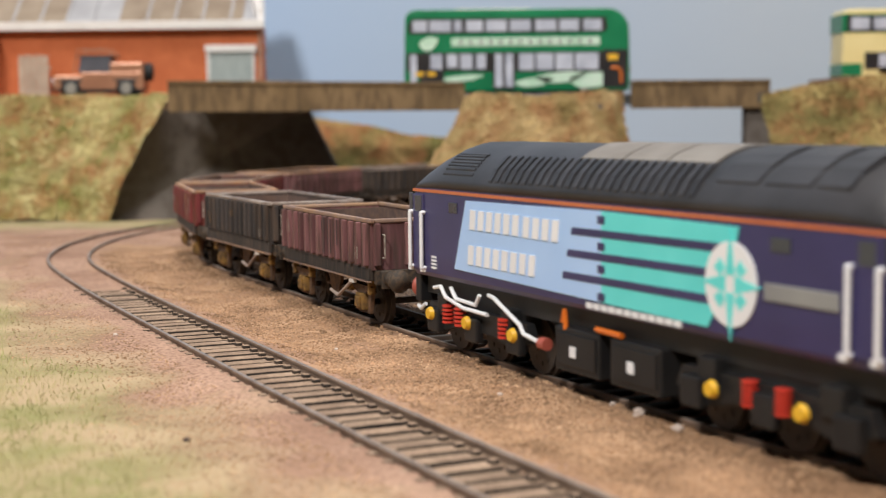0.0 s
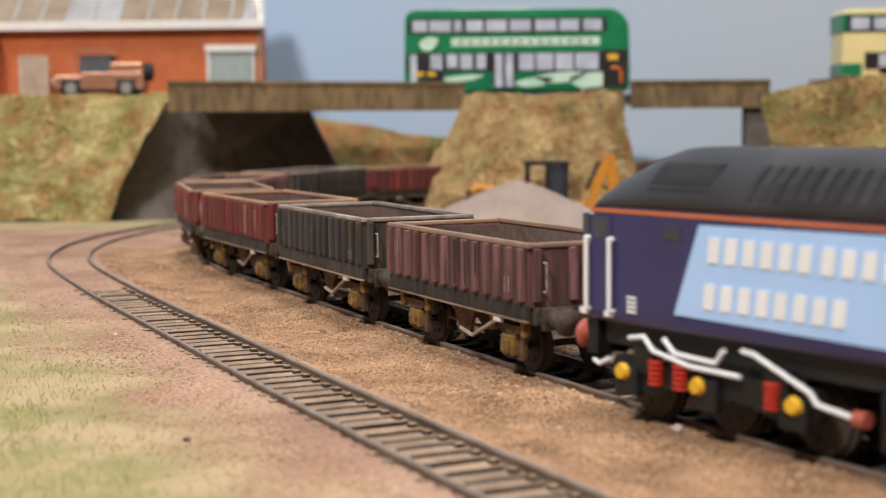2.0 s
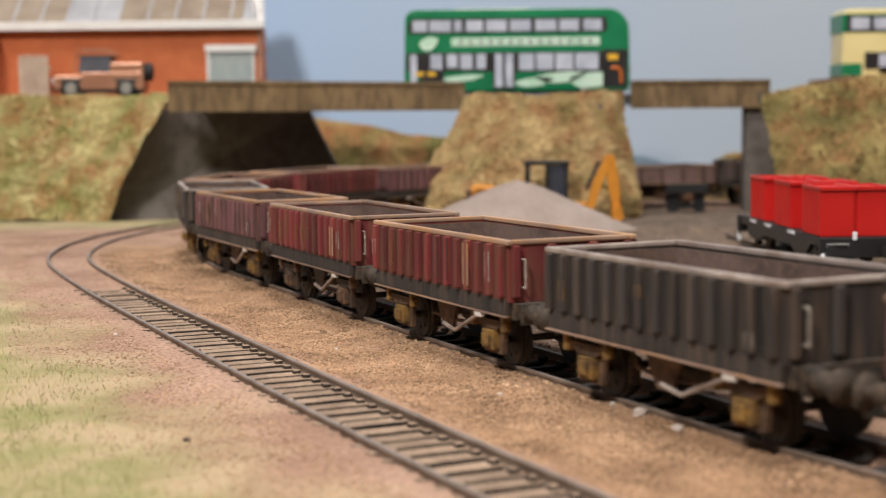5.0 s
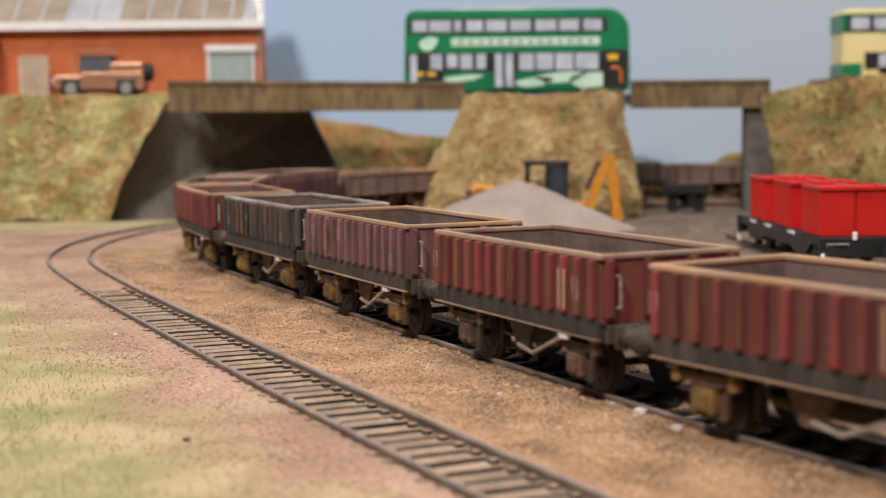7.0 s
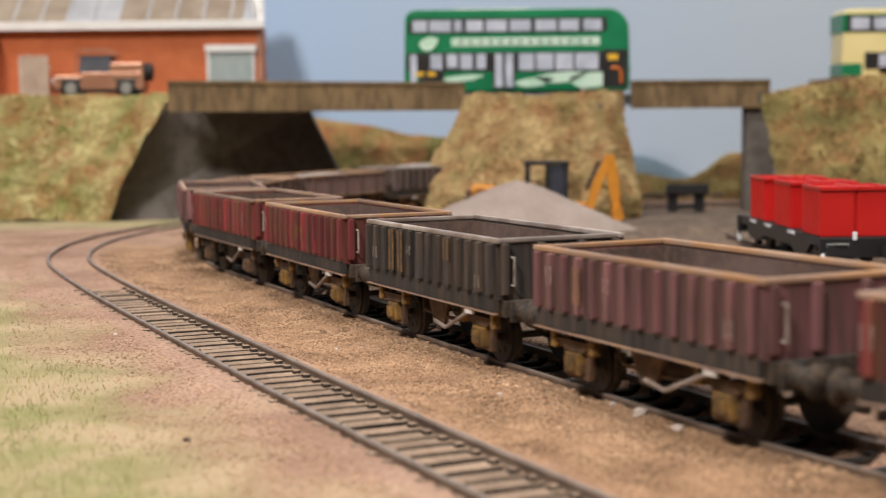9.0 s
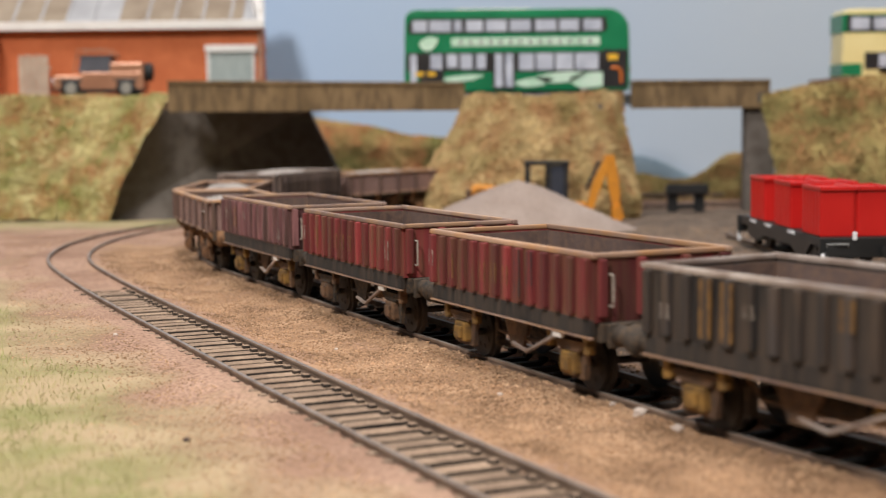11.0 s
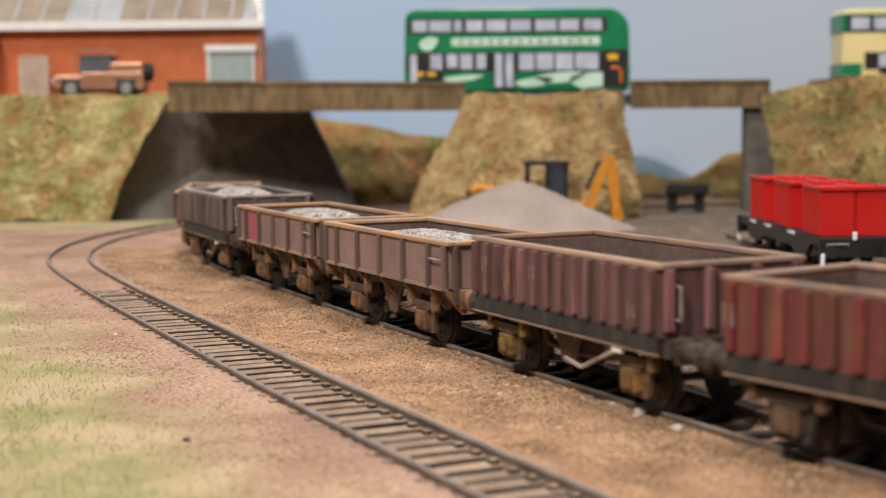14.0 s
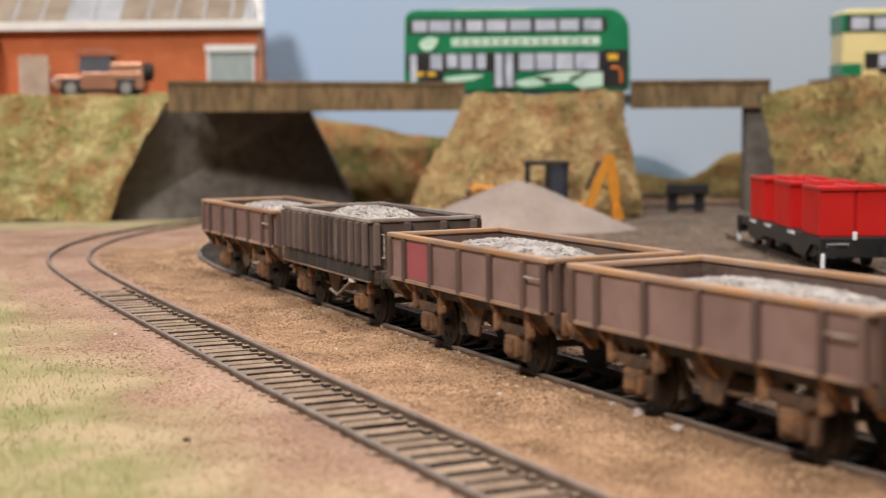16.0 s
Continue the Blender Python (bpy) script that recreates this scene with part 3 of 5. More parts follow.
def wagon(kind, paint, shade_paint, rim_mat, load, label, gear, patches=(), group="open wagons of the train"):
    """kind: ribbed or panelled. x forward, the camera's side is -y."""
    w = new("open_wagon")
    tagged(w, label, "railway wagon", group)
    ribbed = kind == "ribbed"
    L, W = (39.4, 16.4) if ribbed else (43.4, 16.4)
    zt, zb = (31.0, 16.6) if ribbed else (28.4, 16.6)
    axle, reach, lip = (26.5, 8.4, 0.8) if ribbed else (23.5, 5.4, 1.2)
    for s in (-1, 1):
        # ribbed wagons' recessed sides take the darker copy: recess shade in the colour
        one("side", paint if kind == "panelled" else shade_paint, w, lambda bm: box(bm, -L + 1, L - 1, s * W - 0.5, s * W + 0.5, zb, zt - 1))
        one("end", paint, w, lambda bm: box(bm, s * (L - 0.5) - 0.5, s * (L - 0.5) + 0.5, -W, W, zb, zt - 1))
        if rim_mat:
            one("side_rim", rim_mat, w, lambda bm: box(bm, -L - lip, L + lip, s * W - lip, s * W + lip, zt - 1.2, zt, 0.35))
            one("end_rim", rim_mat, w, lambda bm: box(bm, s * (L - 0.4) - lip, s * (L - 0.4) + lip, -W + lip + 0.05, W - lip - 0.05, zt - 1.2, zt - 0.05, 0.35))
        one("solebar", DARK, w, lambda bm: (box(bm, -L + 2, L - 2, s * (W - 2.2) - 0.9, s * (W - 2.2) + 0.9, zb - 3.2, zb + 0.2), box(bm, -L + 2, L - 2, s * (W - 1.2) - 0.9, s * (W - 1.2) + 0.9, zb - 0.5, zb + 0.1)))
        one("headstock", DARK, w, lambda bm: box(bm, s * L - 1.2, s * L + 1.2, -W + 1, W - 1, zb - 4, zb - 0.1, 0.2))
    # ribs on the sides and ends
    n = 14 if ribbed else 7
    wd, pr, zr = (0.95, 1.5, zb + 1.2) if kind == "ribbed" else (0.75, 1.3, zb - 0.4)
    for s in (-1, 1):
        bm = bmesh.new()
        box(bm, -wd, wd, -pr / 2, pr / 2, zr, zt - 1.25, 0.3)
        # panelled wagons' ribs take the darker copy: rib shade in the colour
        first = part("rib", bm, paint if kind == "ribbed" else shade_paint, w)
        at = [-L + 2 + (2 * L - 4) * i / (n - 1) for i in range(n)] if ribbed else [-L + 0.8, -33.2, -16.6, 0, 16.6, 33.2, L - 0.8]
        first.matrix_basis = pose(at[0] * MM, s * (W + 0.5 + pr / 2 - 0.1) * MM, 0)
        for i in range(1, n):
            share(first, pose(at[i] * MM, s * (W + 0.5 + pr / 2 - 0.1) * MM, 0), w)
        for y in (-W + 1.5, -5.5, 5.5, W - 1.5):
            share(first, pose(s * (L + 0.5) * MM, y * MM, 0, 0, 0, 90), w)
    one("floor", INSIDE, w, lambda bm: box(bm, -L + 1, L - 1, -W + 0.6, W - 0.6, zb - 0.2, zb + 1.2))
    one("lining", INSIDE, w, lambda bm: [box(bm, *q) for q in ((-L + 1.2, L - 1.2, -W + 0.55, -W + 0.9, zb + 1, zt - 1.7), (-L + 1.2, L - 1.2, W - 0.9, W - 0.55, zb + 1, zt - 1.7), (-L + 1.05, -L + 1.4, -W + 0.9, W - 0.9, zb + 1, zt - 1.7), (L - 1.4, L - 1.05, -W + 0.9, W - 0.9, zb + 1, zt - 1.7))])
    for s in (-1, 1):
        one("bottom_flange", RIM, w, lambda bm: box(bm, -L, L, s * (W + 0.7) - 0.5, s * (W + 0.7) + 0.5, zb - 3.4 if kind == "ribbed" else zb - 0.7, zb - 3.05 if kind == "ribbed" else zb + 0.1))
        if kind == "ribbed":
            one("sill", BLACK_SHADE_SILL, w, lambda bm: box(bm, -L + 0.6, L - 0.6, s * W - 0.7, s * W + 0.7, zb - 2.9, zb + 0.5))
    # buffers and couplings
    iron = RUST_LIGHT if not ribbed else DARK
    for s in (-1, 1):
        for y in (-11.3, 11.3):
            one("buffer", iron, w, lambda bm: (box(bm, s * (L + 1.4) - 0.4, s * (L + 1.4) + 0.4, y - 2.8, y + 2.8, 11.4, 16.4, 0.2), cyl(bm, (s * (L + 1.6), y, 14), (s * (L + reach - 2.2), y, 14), 2.3, 14, 1.9), cyl(bm, (s * (L + reach - 2.3), y, 14), (s * (L + reach - 0.6), y, 14), 1.2, 10), cyl(bm, (s * (L + reach - 0.8), y, 14), (s * (L + reach), y, 14), 3.2, 18)), "", True)
        one("coupling", DARK, w, lambda bm: (box(bm, s * (L + 2.2) - 3.4, s * (L + 2.2) + 3.4, -1.5, 1.5, 8, 10, 0.3), box(bm, s * (L + 5.6) - 0.5, s * (L + 5.6) + 0.5, -4.5, 4.5, 7.6, 9.6, 0.2)))
        one("brake_hose", DARK, w, lambda bm: tube(bm, [(s * (L + 1), 4.5, 15), (s * (L + 3), 4.6, 13.6), (s * (L + 3.4), 4.6, 9), (s * (L + 2.2), 4.6, 6)], 0.5, 6))
    # running gear: plates either side of the axlebox, leaf spring and hangers
    for x in (-axle, axle):
        wheelset(w, x)
        k = 1 if x > 0 else -1
        for s in (-1, 1):
            def guard(bm):
                y = s * 13.4
                for e in (-1, 1):
                    prism(bm, [(x + e * 3.2, zb - 2.6), (x + e * 6.2, zb - 2.6), (x + e * 4.6, 3.4), (x + e * 3.2, 3.4)], y - 0.6, y + 0.6)
                box(bm, x - 4.4, x + 4.4, y - 0.5, y + 0.5, 3.2, 4.1)
            one("axle_guard", gear[0], w, guard)
            one("axlebox", gear[1], w, lambda bm: (box(bm, x - 2.9, x + 2.9, s * 14.2 - 1.5, s * 14.2 + 1.5, 4.2, 9.0, 0.5), box(bm, x - 1.8, x + 1.8, s * 16.0 - 0.4, s * 16.0 + 0.4, 5.0, 8.0, 0.3)))
            one("spring", gear[0], w, lambda bm: [box(bm, x - 8 + q * 1.3, x + 8 - q * 1.3, s * 14.2 - 0.9, s * 14.2 + 0.9, 10.9 - q * 0.55, 11.4 - q * 0.55) for q in range(4)])
            for q in (-7.8, 7.8):
                one("spring_hanger", gear[1], w, lambda bm: (box(bm, x + q - 0.9, x + q + 0.9, s * 14.7 - 1.0, s * 14.7 + 1.0, 9.2, zb - 1, 0.25), box(bm, x + q - 1.4, x + q + 1.4, s * 14.7 - 0.7, s * 14.7 + 0.7, 9.6, 11.4, 0.3)))
            one("brake_block", DARK, w, lambda bm: box(bm, x - k * 7.7 - 0.9, x - k * 7.7 + 0.9, s * 8.3 - 1.2, s * 8.3 + 1.2, 3.5, 9.5, 0.4))
            one("brake_rod", gear[0], w, lambda bm: tube(bm, [(x - k * 7.7, s * 8.3, 9), (x - k * 8.6, s * 10, 12.4), (x - k * 15, s * 12, 8.4), (0, s * 12.2, 8.0)], 0.5, 6))
    for s in (-1, 1):
        if ribbed:
            one("brake_lever", RIM_GREY, w, lambda bm: tube(bm, [(1, s * 15.2, 7.4), (8, s * 15.4, 6.4), (24, s * 16.6, 12.4)], 0.5, 6), "bare metal brake lever")
            one("lever_grip", WHITE, w, lambda bm: box(bm, 23, 26.5, s * 16.8 - 0.6, s * 16.8 + 0.6, 11.9, 13.2, 0.3), "white lever end")
        else:
            for q in at:
                one("side_bracket", RUST_LIGHT, w, lambda bm: prism(bm, [(s * (W + 0.6), zb - 0.2), (s * (W + 0.6), zb - 1.6), (s * (W - 3.6), zb - 6.4), (s * (W - 5), zb - 6.4), (s * (W - 5), zb - 2.4)], q - 0.8, q + 0.8, "x"), "orange rusty side bracket")
        one("brake_hanger", gear[0], w, lambda bm: prism(bm, [(-9, zb - 2.8), (5, zb - 2.8), (1, 5.6), (-4, 5.6)], s * 12.4 - 0.5, s * 12.4 + 0.5))
    one("brake_cylinder", DARK, w, lambda bm: (cyl(bm, (-6, -4, 9.5), (8, -4, 9.5), 3.2, 14), box(bm, -20, 20, -1, 1, 10, 12)))
    if kind == "panelled":
        one("grab_rail", STENCIL, w, lambda bm: tube(bm, [(34.6, -W - 0.5, 23.6), (34.6, -W - 1.6, 23.6), (41, -W - 1.6, 23.6), (41, -W - 0.5, 23.6)], 0.22, 6), "pale grab rail")
    else:
        one("handrail", STENCIL, w, lambda bm: [tube(bm, [(L + 0.4, y, zt - 11), (L + 2, y, zt - 11), (L + 2, y, zt - 4.5), (L + 0.4, y, zt - 4.5)], 0.24, 6) for y in (-13.2,)], "dirty white end handrail")
    yy = -(W + 0.5 + (1.3 if kind == "ribbed" else 0.0))
    for x0, x1, z0, z1, m in patches:
        one("patch", m, w, lambda bm: box(bm, x0, x1, yy - 0.05, yy + 0.05, z0, z1), "painted patch")
    if load:
        rnd = random.Random(len(label))
        verts, faces = [], []
        nx, ny = 56, 24
        for j in range(ny + 1):
            for i in range(nx + 1):
                a, b = i / nx * 2 - 1, j / ny * 2 - 1
                x, y = a * (L - 2), b * (W - 1.2)
                hgt = load * max(0, 1 - abs(a) ** 3.2) * max(0, 1 - abs(b) ** 3)
                z = zb + 2 + hgt + rnd.uniform(-0.5, 0.9)
                verts.append((x * MM, y * MM, z * MM))
        for j in range(ny):
            for i in range(nx):
                q = j * (nx + 1) + i
                faces.append((q, q + 1, q + nx + 2, q + nx + 1))
        for _ in range(1500):
            a, b = rnd.uniform(-0.96, 0.96), rnd.uniform(-0.94, 0.94)
            hgt = load * max(0, 1 - abs(a) ** 3.2) * max(0, 1 - abs(b) ** 3)
            c = Vector((a * (L - 2), b * (W - 1.2), zb + 2.4 + hgt))
            r = rnd.uniform(0.35, 0.85)
            k = len(verts)
            rot = Euler((rnd.uniform(0, 6), rnd.uniform(0, 6), 0)).to_matrix()
            for q in ((1, 0, 0), (-1, 0, 0), (0, 1, 0), (0, -1, 0), (0, 0, 1), (0, 0, -1)):
                p = c + rot @ (Vector(q) * r * rnd.uniform(0.6, 1.2))
                verts.append(tuple(p * MM))
            faces += [(q[0] + k, q[1] + k, q[2] + k) for q in ((0, 2, 4), (2, 1, 4), (1, 3, 4), (3, 0, 4), (2, 0, 5), (1, 2, 5), (3, 1, 5), (0, 3, 5))]
        st = raw("stone_load", verts, faces, STONE, w)
        tagged(st, "heap of pale grey stone")
    return w


def train_wagons():
    def on(i, z0, z1, m, w=1.1):
        """A painted patch on rib i."""
        x = -37.4 + 74.8 * i / 13
        return (x - w, x + w, z0, z1, m)
    ink = [on(1, 23, 27, STENCIL), on(12, 19.5, 23, STENCIL), on(3, 20, 28, ORANGE_MARK, 1.4), on(5, 23.5, 26.5, STENCIL)]
    made = []
    dark3 = [on(7, 19, 29.5, PATCH, 1.15), on(8, 19, 29.5, PATCH, 1.15), on(9, 22, 29.5, PATCH, 1.15)]
    words = [on(0, 22, 26, STENCIL), on(2, 20, 26, ORANGE_MARK), on(5, 21, 25.5, ORANGE_MARK), on(6, 21, 25.5, ORANGE_MARK), on(7, 21, 25.5, ORANGE_MARK), on(12, 21, 26, STENCIL), on(11, 18.6, 27, RIM_ORANGE, 1.5)]
    dg, og = (DARK, RUSTY), (RUSTY, OCHRE)
    R = "ribbed"
    made.append(wagon(R, MAROON, MAROON_SHADE, RIM, 0, "empty faded maroon ribbed open wagon with dark patches", og, ink[:2] + dark3))
    made.append(wagon(R, BLACK, BLACK_SHADE_SILL, RIM_GREY, 0, "empty worn black ribbed open wagon with rusty rim", og, [on(1, 20, 24.5, ORANGE_MARK), on(6, 24, 26.5, ORANGE_MARK), on(12, 18.8, 21.5, STENCIL), on(13, 19, 21.5, STENCIL, 0.8), on(13, 26, 28.5, STENCIL, 0.8)]))
    made.append(wagon(R, RED, RED_SHADE, RIM_ORANGE, 0, "empty rusty red ribbed open wagon with orange rim", og, words[:2] + dark3[:2] + [on(10, 19, 29, RIM_ORANGE, 1.5), on(12, 21, 28, STENCIL)]))
    made.append(wagon(R, RED, RED_SHADE, RIM, 0, "empty rusty red ribbed open wagon with yellow marks", dg, words))
    made.append(wagon(R, MAROON, MAROON_SHADE, RIM_ORANGE, 0, "empty faded maroon ribbed open wagon with orange rim", og, ink))
    made.append(wagon(R, BLACK, BLACK_SHADE_SILL, RIM_GREY, 0, "empty worn black ribbed open wagon with ochre stains", og, [on(3, 18.6, 29.4, ORANGE_MARK, 1.5), on(4, 18.6, 29.4, ORANGE_MARK, 1.5), on(9, 24, 29.4, ORANGE_MARK, 1.5), on(1, 21, 24, STENCIL), on(5, 23.5, 26, STENCIL), on(12, 19, 22, STENCIL)]))
    made.append(wagon(R, RED, RED_SHADE, RIM_ORANGE, 0, "empty rusty red ribbed open wagon with dark patches", og, words[:5] + dark3[1:]))
    made.append(wagon(R, RED, RED_SHADE, RIM, 0, "empty rusty red ribbed open wagon with worn lettering", dg, words[:6]))
    made.append(wagon(R, MAROON, MAROON_SHADE, RIM, 0, "empty dull maroon ribbed open wagon", og, ink))
    pg = (RUSTY, RUST_LIGHT)
    made.append(wagon("panelled", BROWN, BROWN_SHADE, RIM_ORANGE, 8.0, "dusty brown panelled wagon heaped with grey stone", pg))
    made.append(wagon("panelled", BROWN, BROWN_SHADE, RIM_ORANGE, 9.0, "dusty brown panelled wagon with a pink panel and stone", pg, [(-32.2, -17.6, 17.2, 26.6, PINK)]))
    made.append(wagon(R, DARK_BROWN, BLACK_SHADE_SILL, RIM_GREY, 12.6, "dark ribbed wagon heaped full of pale stone", pg, [on(9, 19, 29, STENCIL, 1.15)]))
    made.append(wagon("panelled", BROWN, BROWN_SHADE, RIM_ORANGE, 9.4, "dusty brown panelled wagon carrying pale stone", pg))
    return made


NAVY = mat("navy_gloss_paint", (0.030, 0.026, 0.098), (0.040, 0.034, 0.12), 60, 0.34, 0, 0.0, 500)
ROOF_GREY = mat("dark_roof_paint", (0.018, 0.017, 0.019), (0.038, 0.036, 0.04), 50, 0.45, 0, 0.1, 500)
ROOF_PANEL = mat("grey_roof_panel", (0.16, 0.14, 0.125), (0.22, 0.20, 0.18), 60, 0.7)
SKYBLUE = mat("pale_blue_vinyl", (0.38, 0.57, 0.90), (0.42, 0.61, 0.93), 60, 0.4)
TEAL = mat("turquoise_vinyl", (0.11, 0.66, 0.645), (0.14, 0.72, 0.70), 60, 0.4)
ORANGE_LINE = mat("orange_line", (0.50, 0.13, 0.04), (0.58, 0.17, 0.06), 60, 0.45)
LOCO_WHITE = mat("clean_white", (0.76, 0.76, 0.78), (0.82, 0.82, 0.84), 60, 0.4)
GLASS_DARK = mat("dark_cab_glass", (0.03, 0.035, 0.05), (0.05, 0.055, 0.07), 60, 0.12)
SPRING_RED = mat("red_spring_paint", (0.55, 0.035, 0.02), (0.62, 0.05, 0.03), 60, 0.4)
PIPE_ORANGE = mat("orange_pipe", (0.65, 0.14, 0.01), (0.7, 0.18, 0.02), 60, 0.4)
FRAME_BLACK = mat("black_bogie_frame", (0.006, 0.006, 0.007), (0.014, 0.013, 0.013), 80, 0.55, 0, 0.1)
PLATE = mat("grey_nameplate", (0.22, 0.22, 0.22), (0.28, 0.28, 0.27), 60, 0.5)
BUFFER_RED = mat("worn_red_buffer", (0.30, 0.06, 0.04), (0.42, 0.10, 0.07), 90, 0.5)


def locomotive():
    """x forward from the rear cab door, the camera's side is -y."""
    lo = new("diesel_locomotive")
    tagged(lo, "navy blue diesel locomotive with pale blue panel and turquoise stripes", "locomotive")
    A, B = -5.7, 165.0

    def drop(x):
        e = min(x - A, B - x)
        return 9.5 * max(0, 1 - e / 20.0) ** 2.0

    def inset(x, z):
        e = min(x - A, B - x)
        k = max(0, 1 - e / 4.0)
        return 2.0 * k * k

    xs = [A, A + 1, A + 2.5, A + 4, 2, 6, 10, 14.5, 20, 50, 80, 110, 140, B - 20, B - 15, B - 10, B - 6, B - 4, B - 2.5, B - 1, B]
    xs = sorted(xs)

    def loft(bm, prof, rake):
        rings = []
        for x in xs:
            ring = []
            for y, z in prof:
                e = inset(x, z)
                zz = z - drop(x) * max(0, (z - 41) / 11.0)
                xx = x
                if rake and x < 0:
                    xx = x + max(0, zz - 28) * 0.22 * (1 - (x - A) / 5.7)
                if rake and x > B - 5.7:
                    xx = x - max(0, zz - 28) * 0.22 * (1 - (B - x) / 5.7)
                ring.append(bm.verts.new((xx * MM, math.copysign(max(0, abs(y) - e), y) * MM, zz * MM)))
            rings.append(ring)
        n = len(prof)
        for a, b in zip(rings, rings[1:]):
            for i in range(n):
                bm.faces.new((a[i], a[(i + 1) % n], b[(i + 1) % n], b[i]))
        bm.faces.new(rings[0][::-1])
        bm.faces.new(rings[-1])
        bmesh.ops.recalc_face_normals(bm, faces=bm.faces)
    side = [(-16.6, 18.9), (-17.3, 20.0), (-17.5, 24), (-17.5, 41.3), (17.5, 41.3), (17.5, 24), (17.3, 20), (16.6, 18.9)]
    one("body", NAVY, lo, lambda bm: loft(bm, side, True), "navy blue body")
    roof = [(-17.5, 41.35), (-16.9, 43.6), (-15.2, 46.4), (-12.4, 49.1), (-8.5, 51.3), (-4, 52.7), (4, 52.7), (8.5, 51.3), (12.4, 49.1), (15.2, 46.4), (16.9, 43.6), (17.5, 41.35)]
    one("roof", ROOF_GREY, lo, lambda bm: loft(bm, roof, True), "dark grey roof", True)
    Y = -17.5
    one("cant_line", ORANGE_LINE, lo, lambda bm: box(bm, A + 3.5, B - 3.5, Y - 0.15, Y + 0.05, 40.2, 40.95), "orange line along the eaves")
    # roof details: grilles, hatches and the pale centre panel
    def on_roof(bm, x0, x1, y0, y1, t):
        def zz(y):
            pts = sorted(roof)
            return float(np.interp(y, [p[0] for p in pts], [p[1] for p in pts]))
        n = 6
        for i in range(n):
            ya, yb = y0 + (y1 - y0) * i / n, y0 + (y1 - y0) * (i + 1) / n
            v = [bm.verts.new((x * MM, y * MM, (zz(y) + h) * MM)) for h in (-0.2, t) for x, y in ((x0, ya), (x1, ya), (x1, yb), (x0, yb))]
            for f in ((0, 3, 2, 1), (4, 5, 6, 7), (0, 1, 5, 4), (1, 2, 6, 5), (2, 3, 7, 6), (3, 0, 4, 7)):
                bm.faces.new([v[q] for q in f])
    one("roof_panel", ROOF_PANEL, lo, lambda bm: [on_roof(bm, a, b, -11.5, 3, 0.45) for a, b in ((67, 82), (82.6, 97), (97.6, 112))], "dusty grey roof panels")
    for i in range(26):
        one("roof_louvre", ROOF_GREY, lo, lambda bm: on_roof(bm, 36 + i * 3.0, 37.6 + i * 3.0, -16.9, -11.8, 0.6))
    for i in range(7):
        one("cab_grille_bar", ROOF_GREY, lo, lambda bm: on_roof(bm, 12, 27, -16.2 + i * 0.75, -15.8 + i * 0.75, 0.4))
    for x0, x1 in ((117, 128), (130, 141), (143, 150)):
        one("roof_hatch", ROOF_GREY, lo, lambda bm: on_roof(bm, x0, x1, -15, 6, 0.5))
    # livery
    def flat(bm, pts, t=0.2):
        prism(bm, pts, Y - t, Y + 0.05)
    one("blue_panel", SKYBLUE, lo, lambda bm: flat(bm, [(20.3, 22.2), (84, 21.3), (84, 39.8), (26.4, 39.1)]), "pale blue vinyl panel")
    one("teal_panel", TEAL, lo, lambda bm: flat(bm, [(84, 21.3), (118, 20.8), (124, 30), (126.5, 39.4), (84, 39.8)]), "turquoise vinyl panel")
    for x0, z in ((72.8, 35.1), (71.2, 30.4), (69.4, 25.6)):
        one("stripe", NAVY, lo, lambda bm: flat(bm, [(x0, z - 0.75), (121, z - 0.55), (122, z + 1.1), (x0 + 0.4, z + 0.75)], 0.3))
    for z in (38.0, 32.6, 28, 22.4):
        one("tick", NAVY, lo, lambda bm: flat(bm, [(82.8, z - 0.8), (85.2, z - 0.8), (85.2, z + 0.8), (82.8, z + 0.8)], 0.35))
    # a round badge with a four-pointed star
    bm = bmesh.new()
    flat(bm, [(124.4 + 7.0 * math.cos(a), 29.2 + 7.6 * math.sin(a)) for a in [k * math.pi / 18 for k in range(36)]], 0.34)
    part("badge", bm, LOCO_WHITE, lo, "white round badge")
    for k in range(4):
        a = k * math.pi / 2
        pts = [(124.4 + r * math.cos(a + d), 29.2 + r * 1.25 * math.sin(a + d)) for r, d in ((1.8, -0.8), (8.1, 0), (1.8, 0.8))]
        one("badge_point", TEAL, lo, lambda bm: flat(bm, pts, 0.42))
    for k in range(4):
        a = k * math.pi / 2 + math.pi / 4
        pts = [(124.4 + r * math.cos(a + d), 29.2 + r * math.sin(a + d)) for r, d in ((3.0, -0.35), (5.2, -0.25), (5.2, 0.25), (3.0, 0.35))]
        one("badge_mark", TEAL, lo, lambda bm: flat(bm, pts, 0.42))
    # the company's words as plain bars, one for each letter
    for x0, zc, count in ((28.6, 34.7, 6), (53.3, 34.6, 4), (27.6, 26.3, 8)):
        for i in range(count):
            x = x0 + i * 4.0
            one("letter_bar", LOCO_WHITE, lo, lambda bm: flat(bm, [(x, zc - 2.3), (x + 2.5, zc - 2.3), (x + 3.0, zc + 2.3), (x + 0.5, zc + 2.3)], 0.5), "plain white bar")
    one("number_strip", LOCO_WHITE, lo, lambda bm: [flat(bm, [(78.5 + i * 2.7, 19.6), (80.5 + i * 2.7, 19.6), (80.5 + i * 2.7, 20.8), (78.5 + i * 2.7, 20.8)], 0.3) for i in range(12)], "small white bars")
    one("nameplate", PLATE, lo, lambda bm: box(bm, 133.3, 151, Y - 0.45, Y + 0.05, 27.4, 30.4, 0.2), "grey metal nameplate")
